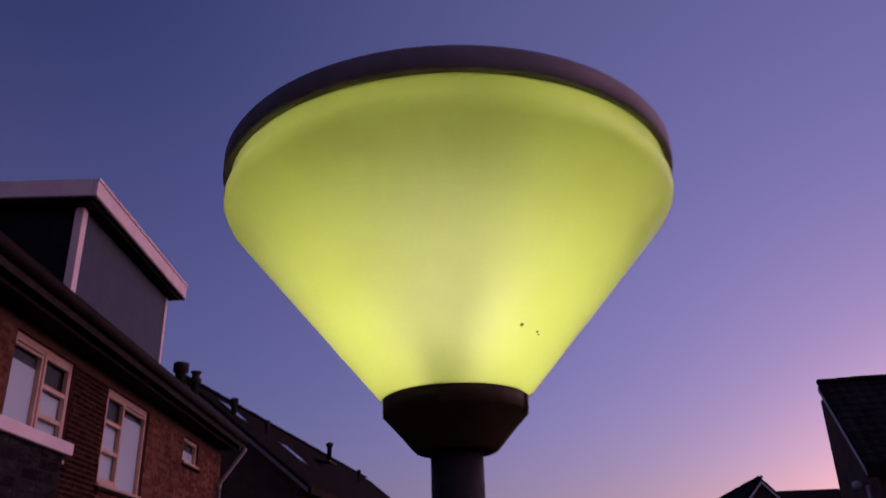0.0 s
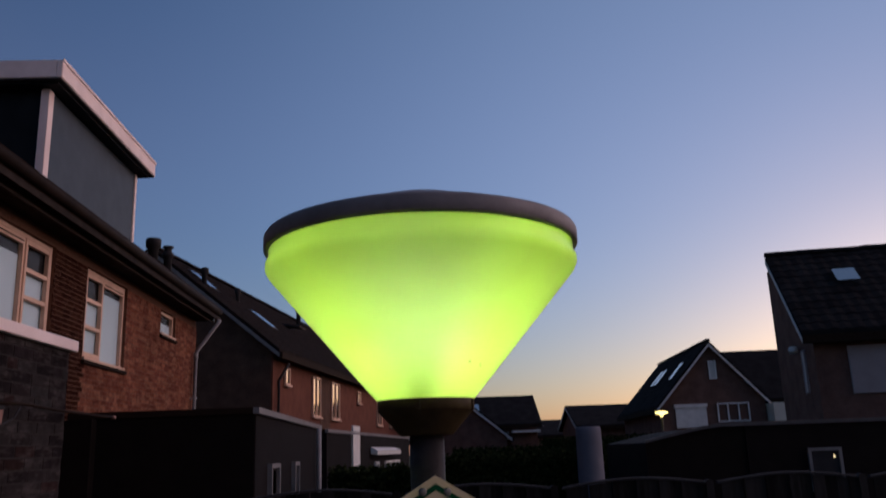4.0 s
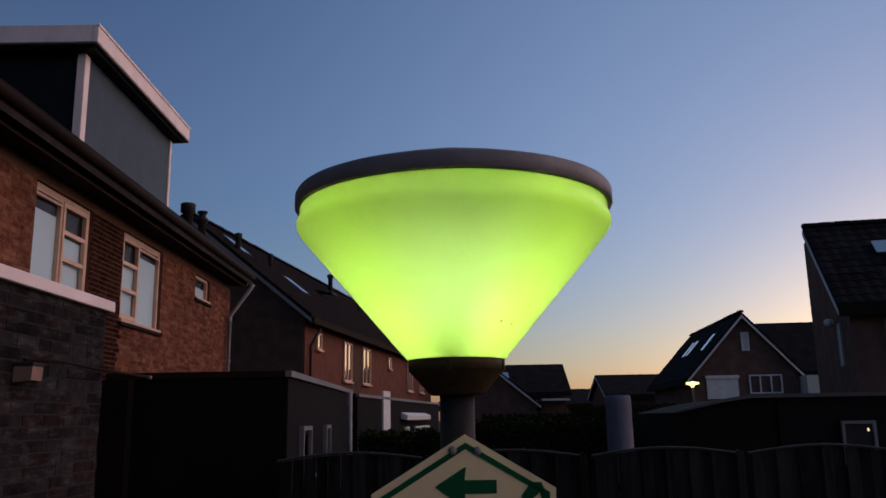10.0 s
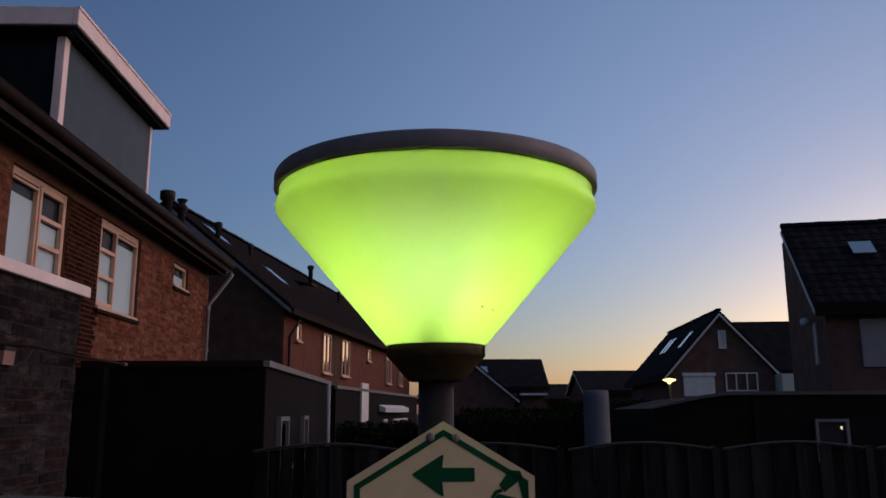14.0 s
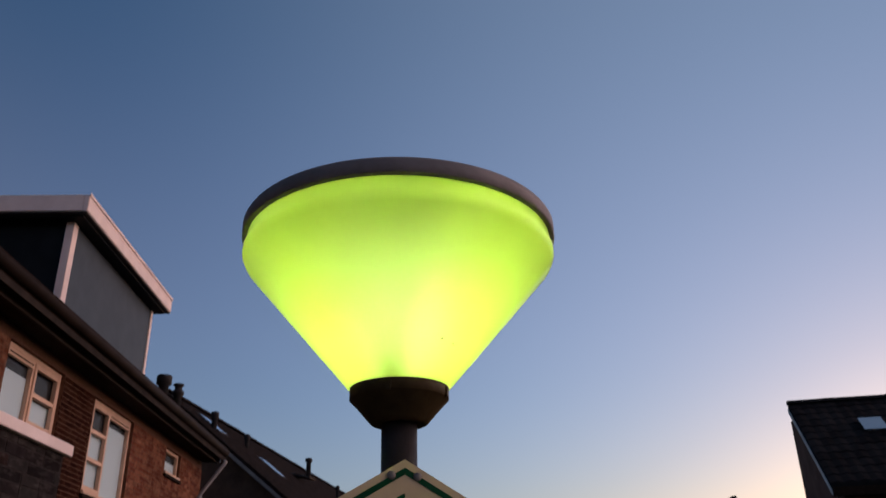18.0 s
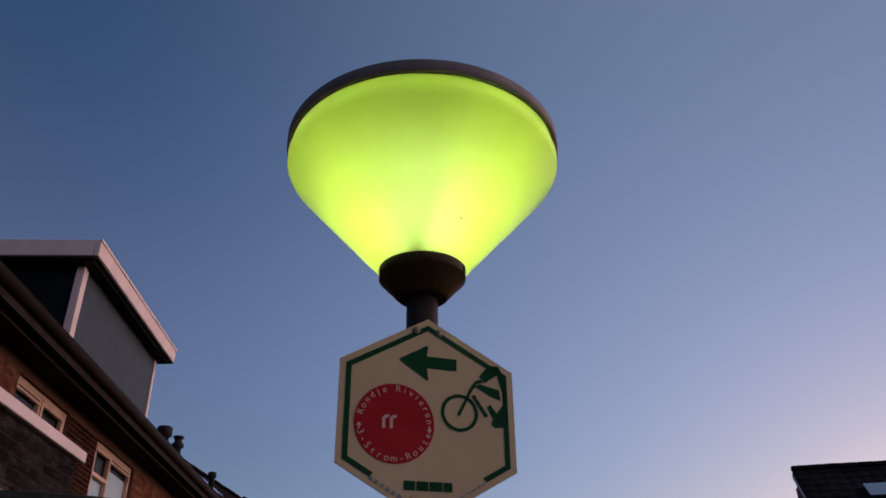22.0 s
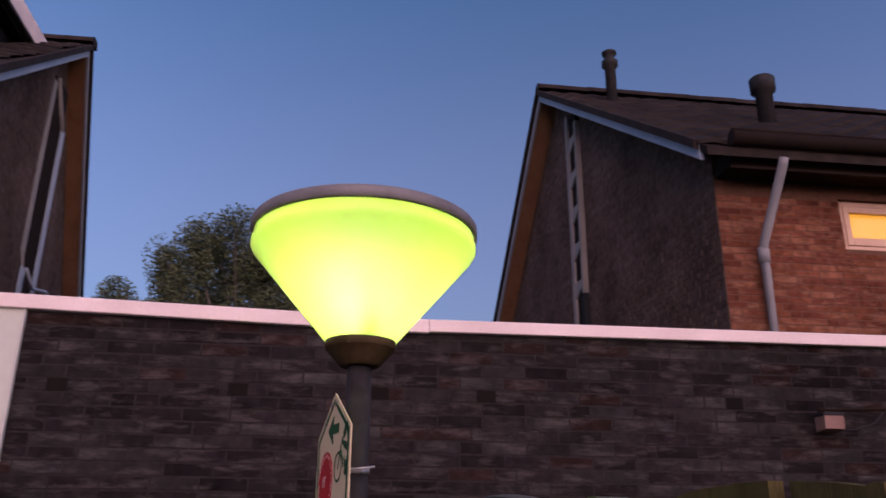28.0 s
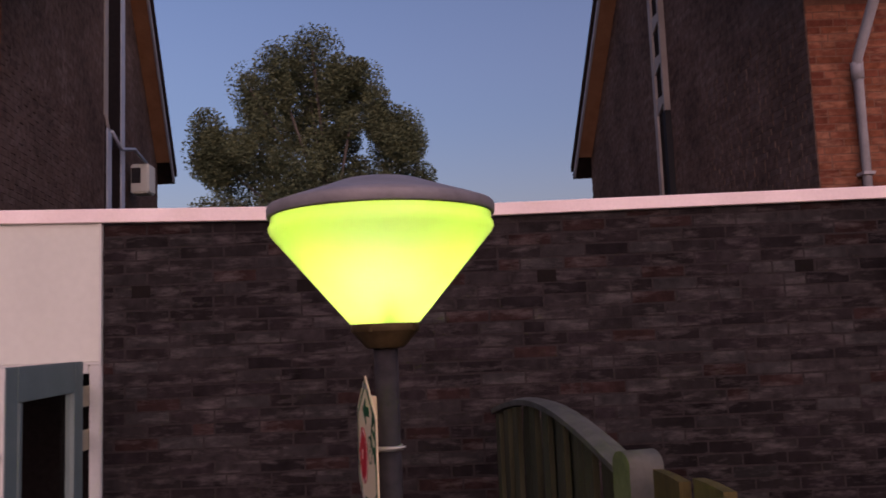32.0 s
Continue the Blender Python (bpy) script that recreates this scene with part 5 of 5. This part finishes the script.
# ---- arched garden fences ----
def fence_panel(name, label, p, q, base, rise, material, board=0.1, gap=0.012, thick=0.02, cap_mat=None, group="", seed=0, post=True, jitter=0.0, rail=True, post_mat=None, post_top=None, pw=0.045, backing=False, moss=None):
    """A panel of upright boards from p to q with an arched top, capping rail and end posts."""
    rng = random.Random(seed)
    px, py = p
    qx, qy = q
    length = math.hypot(qx - px, qy - py)
    yaw = math.degrees(math.atan2(qy - py, qx - px))
    f = thing(name, label, "fence", (px, py, 0), yaw, group)
    arc = lambda u: base + rise * math.sin(math.pi * min(max(u / length, 0), 1))
    u = 0.04
    while u < length - 0.05:
        w = min(board * rng.uniform(0.92, 1.08), length - 0.04 - u)
        off = 0.012 if int(u / board) % 2 else -0.012
        z0, z1 = arc(u) - 0.02 + rng.uniform(-jitter, jitter), arc(u + w) - 0.02 + rng.uniform(-jitter, jitter)
        if backing and u + w + gap < length - 0.05:
            part("back_board", box(u + w - 0.03, u + w + gap + 0.03, off + thick / 2 + 0.055, off + thick / 2 + 0.072, 0.05, min(z0, z1) - 0.03), material, f)
        part("board", prism([(u, 0.05), (u + w, 0.05), (u + w, z1), (u + w * 0.5, (z0 + z1) / 2 + jitter * 0.4), (u, z0)], 'y', off - thick / 2, off + thick / 2), material, f)
        u += w + gap
    if rail:
        bm = bmesh.new()
        n = 14
        prev = None
        for i in range(n + 1):
            uu = length * i / n
            z = arc(uu)
            ring = [bm.verts.new((uu, yy, z + dz)) for yy, dz in ((-0.036, -0.014), (0.036, -0.014), (0.04, 0.008), (0.0, 0.017), (-0.04, 0.008))]
            if prev:
                for k in range(5):
                    bm.faces.new((prev[k], prev[(k + 1) % 5], ring[(k + 1) % 5], ring[k]))
            else:
                bm.faces.new(ring)
            prev = ring
        bm.faces.new(prev[::-1])
        bmesh.ops.recalc_face_normals(bm, faces=bm.faces[:])
        part("capping_rail", bm, cap_mat or material, f, "arched capping rail")
    for z in (0.4, 1.3):
        part("cross_rail", box(0.02, length - 0.02, 0.024, 0.05, z, z + 0.07), material, f)
    if post:
        t = post_top or base + 0.05
        pm = post_mat or material
        post_ob = part("post", prism([(-pw, 0), (pw, 0)] + [(pw * math.cos(math.radians(a)), t - pw * 0.75 + pw * 0.75 * math.sin(math.radians(a))) for a in range(0, 181, 20)], 'y', -pw, pw), pm, f, "square post with rounded top", pose(length, 0, 0, 0, 0, 8 if moss else 0))
        if moss:
            # algae on the shaded south face, domed top worn round
            bm = bmesh.new()
            bm.from_mesh(post_ob.data)
            bm.normal_update()
            for fc in bm.faces:
                fc.smooth = abs(fc.normal.y) < 0.5 and fc.calc_center_median().z > t - pw * 1.2
                fc.material_index = 1 if fc.normal.y < -0.6 else 0
            bm.to_mesh(post_ob.data)
            bm.free()
            post_ob.data.materials.append(moss)
    return f


fence_panel("garden_fence", "mossy green wooden fence panel with an arched top", (-1.97, 2.146), (-0.045, 2.365), 1.84, 0.109, fence_green, board=0.095, cap_mat=post_cap, seed=1, post_mat=post_cap, post_top=1.913, pw=0.047, moss=moss_post, backing=True)
fence_panel("garden_fence", "weathered yellow-brown wooden fence panel with rough boards", (0.005, 2.405), (1.02, 2.41), 1.889, 0.033, fence_brown, board=0.2, gap=0.022, thick=0.026, seed=2, post_top=1.86, jitter=0.006, rail=False, backing=True)
fence_panel("garden_fence", "weathered yellow-brown wooden fence panel with rough boards", (1.1, 2.42), (2.9, 2.44), 1.85, 0.03, fence_brown, board=0.2, gap=0.022, thick=0.026, seed=4, post_top=1.84, jitter=0.006, rail=False, backing=True)
x = -1.9
i = 0
while x < 9:
    fence_panel("garden_fence", "dark weathered wooden fence panel with arched top", (x, 10.0), (x + 1.72, 10.0), 1.7, 0.08, fence_dark, board=0.13, gap=0.009, cap_mat=fence_cap, group="back garden fence", seed=10 + i, post_top=1.74)
    x += 1.82
    i += 1

# covered parasol
par = thing("parasol", "closed parasol under a pale grey-blue cover", "parasol", (2.37, 11.3, 0))
part("pole", tube([(0, 0, 0), (0, 0, 1.3)], 0.025), zinc, par)
part("cover", turned([(0.12, 1.0), (0.18, 1.1), (0.178, 1.6), (0.172, 2.3), (0.17, 2.395), (0.155, 2.415), (0, 2.42)], 10), cover_blue, par, "pale grey-blue cloth cover")
part("foot", turned([(0.25, 0), (0.25, 0.06), (0.05, 0.1)], 20), paving_mat, par)


# ---- tree and hedges ----
def leaves(parent_name, label, centre_fn, count, size, material, seed, category, parent=None):
    rng = random.Random(seed)
    verts, faces = [], []
    for _ in range(count):
        c = centre_fn(rng)
        s = size * rng.uniform(0.6, 1.3)
        n = Vector((rng.gauss(0, 1), rng.gauss(0, 1), rng.gauss(0, 1))).normalized()
        q = n.to_track_quat('Z', 'Y')
        k = len(verts)
        for u, v in ((-0.5, 0), (0, -0.28), (0.55, 0), (0, 0.28)):
            verts.append(c + q @ Vector((u * s, v * s, 0)))
        faces.append((k, k + 1, k + 2, k + 3))
    me = bpy.data.meshes.new(parent_name)
    me.from_pydata([tuple(v) for v in verts], [], faces)
    me.materials.append(material)
    ob = new(parent_name, me)
    if parent:
        ob.parent = parent
        return tagged(ob, label, kind="stuff")
    return tagged(ob, label, category, kind="stuff")


tree = thing("tree", "tall leafy tree with an uneven green crown", "tree", (-26, -1.85, 0))
part("trunk", turned([(0.42, 0), (0.32, 1.5), (0.26, 4), (0.14, 6.2), (0.03, 8.0)], 12), bark_mat, tree)
rt = random.Random(8)
blobs = []


def crown_top(d):
    """Height of the crown's outline across its width: two peaks, falling to both sides."""
    e = abs(d + 0.68)
    return 12.55 - 0.27 * e ** 1.9 + 0.28 * math.cos(4.6 * (e - 0.68))


for i in range(225):
    d = rt.uniform(-4.3, 3.4)
    zt = crown_top(d)
    r = rt.uniform(0.42, 0.88)
    z = zt - r * 0.8 - (zt - 4.5) * rt.random() ** 1.6
    bx, by = rt.uniform(-2.2, 2.2) * math.sqrt(max(0.05, 1 - ((d + 0.4) / 4.2) ** 2)), d
    blobs.append((Vector((bx, by, z)), r))
    if i % 14 == 0:
        part("limb", tube([(0, 0, z * 0.55), (bx * 0.5, by * 0.5, z * 0.8), (bx, by, z)], 0.05, 6), bark_mat, tree)


def tree_point(rng):
    c, r = blobs[rng.randrange(len(blobs))]
    v = Vector((rng.gauss(0, 1), rng.gauss(0, 1), rng.gauss(0, 1))).normalized() * r * rng.random() ** 0.35
    v.z *= 1.15
    return c + v


leaves("crown", "dark green leaf crown with gaps", tree_point, 200000, 0.1, leaf_mat, 21, "", tree)


def hedge(label, x0, x1, y, depth, height, seed, count):
    h = thing("hedge", label, "hedge")
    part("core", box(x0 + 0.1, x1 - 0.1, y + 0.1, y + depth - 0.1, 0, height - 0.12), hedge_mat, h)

    def pt(rng):
        s = rng.random()
        zz = height + 0.06 * math.sin(rng.uniform(0, 6)) + rng.uniform(-0.05, 0.08)
        if s < 0.5:
            return Vector((rng.uniform(x0, x1), y + rng.uniform(-0.05, 0.1), rng.uniform(1.2, zz)))
        return Vector((rng.uniform(x0, x1), rng.uniform(y, y + depth), zz - rng.uniform(0, 0.15)))
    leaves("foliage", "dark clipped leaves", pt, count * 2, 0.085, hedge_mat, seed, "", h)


hedge("dark clipped garden hedge", 1.2, 6.0, 24.0, 1.0, 2.15, 31, 3500)
hedge("dark low rounded garden hedge", -1.25, 0.1, 13.0, 1.2, 1.88, 32, 2500)
hedge("dark overgrown garden hedge", 4.4, 9.0, 27.5, 1.2, 2.4, 33, 3500)
hedge("dark overgrown garden hedge", 0.5, 4.2, 18.0, 1.2, 2.0, 34, 3000)

# ---- brickwork ----
yw = lambda u, o, z: (GX + o, DOOR1 + u, z)
holes_n = [(y - DOOR1 - 0.047, y - DOOR1 + 0.047, 2.466, 2.526) for y in (0.39, 1.216, 1.89, 2.42, 3.717)]
for h0, h1, hz0, hz1 in holes_n:
    # flat black plate in place of a recess; the hole's shade is its colour
    part("slot_dark_plate", box(GX, GX + 0.0025, DOOR1 + h0, DOOR1 + h1, hz0 - 0.004, hz1 - 0.004), shed_slot_black, garage_wall)
cs = brick_courses(GN - DOOR1, 0.0275, GTOP + 0.001, holes_n, seed=2)
lay_bricks(garage_wall, cs, yw, lambda s, z: z > 1.95 and s < 3.6, brick_garage, brick_garage_rest, rest_label="purple-brown bricks in stretcher bond")
ys = lambda u, o, z: (GX + o, GS + u, z)
cs = brick_courses(DOOR0 - GS, 0.0275, GTOP + 0.064, [], seed=4)
lay_bricks(garage_wall, cs, ys, lambda s, z: False, brick_garage, brick_garage_rest, rest_label="purple-brown bricks in stretcher bond")
yn = lambda u, o, z: (-4.3 + u, GN + o, z)
cs = brick_courses(2.3, 0.0275, GTOP + 0.001, [], seed=5)
lay_bricks(garage_wall, cs, yn, lambda s, z: False, brick_garage, brick_garage_rest, rest_label="purple-brown bricks in stretcher bond")

# facades of the two blocks
for house, y0, y1, ztop, holes, seed in (
        (row_mid, 4.97, 17.0, 4.84, [(6.15, 6.99, 4.32, 4.81), (8.8, 10.25, 3.62, 4.79), (11.27, 12.86, 3.52, 4.79), (14.6, 15.5, 4.33, 4.77)], 7),
        (row_south, -14.0, -1.62, 5.04, [(-4.1, -3.1, 4.6, 5.05)], 9)):
    low = min(h[2] for h in holes)
    y1 -= 0.03
    part("facade_core", box(FX - 0.119, FX + 0.004, y0, y1, 0, low), mortar_red, house)
    edge = y0
    for a, b, c, d in sorted(holes) + [(y1, y1, 0, 0)]:
        part("facade_core", box(FX - 0.119, FX + 0.004, edge, a, low, ztop + 0.36), mortar_red, house)
        if b > a:
            if c > low:
                part("facade_core", box(FX - 0.119, FX + 0.004, a, b, low, c), mortar_red, house)
            part("facade_core", box(FX - 0.119, FX + 0.004, a, b, d, ztop + 0.36), mortar_red, house)
        edge = b
    y1 += 0.03
    pl = lambda u, o, z, y0=y0: (FX + 0.004 + o, y0 + u, z)
    cs = brick_courses(y1 - y0, 2.6, ztop, [(a - y0, b - y0, c, d) for a, b, c, d in holes], seed=seed)
    if house is row_mid:
        dark = [c for c in cs if 10.18 < y0 + (c[0] + c[1]) / 2 < 11.28]
        cs = [c for c in cs if not 10.18 < y0 + (c[0] + c[1]) / 2 < 11.28]
        lay_bricks(house, dark, pl, lambda s, z: False, brick_red, brick_dark_rest, rest_label="darker brick strip between the windows")
        near = lambda s, z: s < 2.4 and z > 3.0
    else:
        near = lambda s, z: s > 9.6 and z > 3.2
    lay_bricks(house, cs, pl, near, brick_red, brick_red_rest, rest_label="orange-red bricks in stretcher bond")


# dark brick gable ends
for house, y0, k, sgn, eave, top, seed in ((row_mid, 4.97, 0.067, -1, EAVE, TOP, 61), (row_south, -1.62, 0.17, 1, EAVE_S, TOP_S, 63)):
    lx = 2 * (FX + 8.32)
    pl = lambda u, o, z, y0=y0, k=k, sgn=sgn: (FX - u, sk(y0, k, FX - u) + sgn * (o * 0.3 + 0.0045), z)
    slot = (3.13, 3.57, 0, 7.55) if sgn < 0 else (3.42, 4.08, 0, 7.6)
    cs = [q for q in brick_courses(lx, 2.75, top - 0.05, [slot], seed=seed) if q[2] + 0.06 < eave + SLOPE * (4.0 - abs((q[0] + q[1]) / 2 - lx / 2)) - 0.1]
    lay_bricks(house, cs, pl, lambda s, z: s < 2.2 and z > 3.1, brick_gable, brick_gable_rest, height=0.0595, rest_label="dark brown bricks of the gable end")


# roof tiles: rows of slightly bent tiles, each row lapping the one below
def lay_tiles(house, front, ridge_x, y0, y1, k0, k1, top, slope, near_y, seed):
    rng = random.Random(seed)
    verts, faces = [], []
    width, step = 0.3, 0.34
    run = math.hypot(1, slope)
    x_eave = front + 0.34
    nrows = int((x_eave - ridge_x) * run / step)
    me = None
    made = 0
    for r in range(nrows):
        xa = x_eave - r * step / run
        xb = xa - (step + 0.06) / run
        za = top + 0.1 - slope * (xa - ridge_x)
        zb = top + 0.1 - slope * (xb - ridge_x)
        ya, yb = sk(y0, k0, xa) - 0.3, sk(y1, k1, xa) + 0.3
        n = int((yb - ya) / width)
        for c in range(n):
            u = ya + c * width
            lift = rng.uniform(-0.004, 0.004)
            prof = ((0, 0.012), (0.08, 0.03), (0.15, 0.044), (0.22, 0.03), (0.3, 0.014))
            k = len(verts)
            if near_y and near_y[0] < u < near_y[1] and made < 300:
                if me is None:
                    vv, ff = [], []
                    for t, (dx, dz) in enumerate(((0, 0.03), ((-(step + 0.06) / run), (step + 0.06) / run * slope + 0.005))):
                        for yy, hh in prof:
                            vv.append((dx, yy, dz + hh))
                    for yy, hh in prof:
                        vv.append((0, yy, hh - 0.012))
                    for q in range(4):
                        ff.append((q, q + 1, q + 6, q + 5))
                        ff.append((q + 10, q + 11, q + 1, q))
                    me = bpy.data.meshes.new("tile")
                    me.from_pydata(vv, [], ff)
                    me.materials.append(tile_mat)
                ob = new("tile", me)
                ob.parent = house
                ob.matrix_basis = pose(xa, u, za + lift)
                made += 1
                continue
            for xx, zz in ((xa, za + 0.03), (xb, zb + 0.005)):
                for yy, hh in prof:
                    verts.append((xx, u + yy, zz + hh + lift))
            for yy, hh in prof:
                verts.append((xa, u + yy, za + hh - 0.012 + lift))
            for q in range(4):
                faces.append((k + q, k + q + 1, k + q + 6, k + q + 5))
                faces.append((k + q + 10, k + q + 11, k + q + 1, k + q))
    joined("roof_tiles", verts, faces, tile_rest, house, "rows of dark brown roof tiles")
    # ridge tiles
    ya, yb = sk(y0, k0, ridge_x) - 0.3, sk(y1, k1, ridge_x) + 0.3
    u = ya
    rm = None
    while u < yb:
        if rm is None:
            rm = mesh_of(prism([(-0.13, -0.02), (-0.1, 0.06), (-0.04, 0.1), (0.04, 0.1), (0.1, 0.06), (0.13, -0.02)], 'y', 0, 0.4), "ridge_tile", tile_mat)
        ob = new("ridge_tile", rm)
        ob.parent = house
        ob.matrix_basis = pose(ridge_x, u, top + 0.13 + rng.uniform(-0.006, 0.006), rng.uniform(-1, 1), 0, 0)
        u += 0.385


lay_tiles(row_mid, FX, -8.32, 4.97, 17.0, 0.067, 0.0, TOP, SLOPE, (4.5, 9.5), 41)
lay_tiles(row_south, FX, -8.32, -14.0, -1.62, 0.0, 0.17, TOP_S, SLOPE, (-6.0, -1.0), 43)


def far_tiles(house, width, depth, eave, ridge, material, seed, over=0.3, both=False, step=0.32, tile=0.3):
    """Overlapping tile rows on a far gabled roof, with a slightly uneven edge."""
    rng = random.Random(seed)
    verts, faces = [], []
    sl = (ridge - eave) / (depth / 2)
    run = math.hypot(1, sl)
    rows = int((depth / 2 + over) * run / step)
    for side in ((0, 1) if both else (0,)):
        for r in range(rows):
            d0, d1 = r * step / run, min((r * step + step + 0.05) / run, depth / 2 + over)
            for c in range(int((width + 2 * over) / tile)):
                x = -over + c * tile
                h = rng.uniform(0.0, 0.018)
                k = len(verts)
                for d, up in ((d0, 0.245 + h), (d1, 0.21 + h), (d0, 0.2)):
                    y = -over + d if side == 0 else depth + over - d
                    z = eave - over * sl + d * sl + up
                    verts += [(x, y, z - 0.015), (x + tile * 0.5, y, z + 0.018), (x + tile, y, z - 0.015)]
                faces += [(k, k + 1, k + 4, k + 3), (k + 1, k + 2, k + 5, k + 4), (k + 6, k + 7, k + 1, k), (k + 7, k + 8, k + 2, k + 1)]
    joined("roof_tiles", verts, faces, material, house, "rows of dark roof tiles")
    for i in range(int((width + 2 * over) / 0.42)):
        part("ridge_tile", prism([(-0.13, -0.02), (-0.08, 0.07), (0.08, 0.07), (0.13, -0.02)], 'x', 0, 0.4), material, house, "", pose(-over + i * 0.42, depth / 2, ridge + 0.22 + rng.uniform(-0.008, 0.008)))


far_tiles(row_two, 24.0, 8.2, 5.47, 8.82, row_roof, 71)
far_tiles(house_right, 11, 5.2, 4.72, 7.02, slate_dark, 72)
far_tiles(house_gable, 11, 4.7, 3.9, 6.5, slate_dark, 73, both=True)
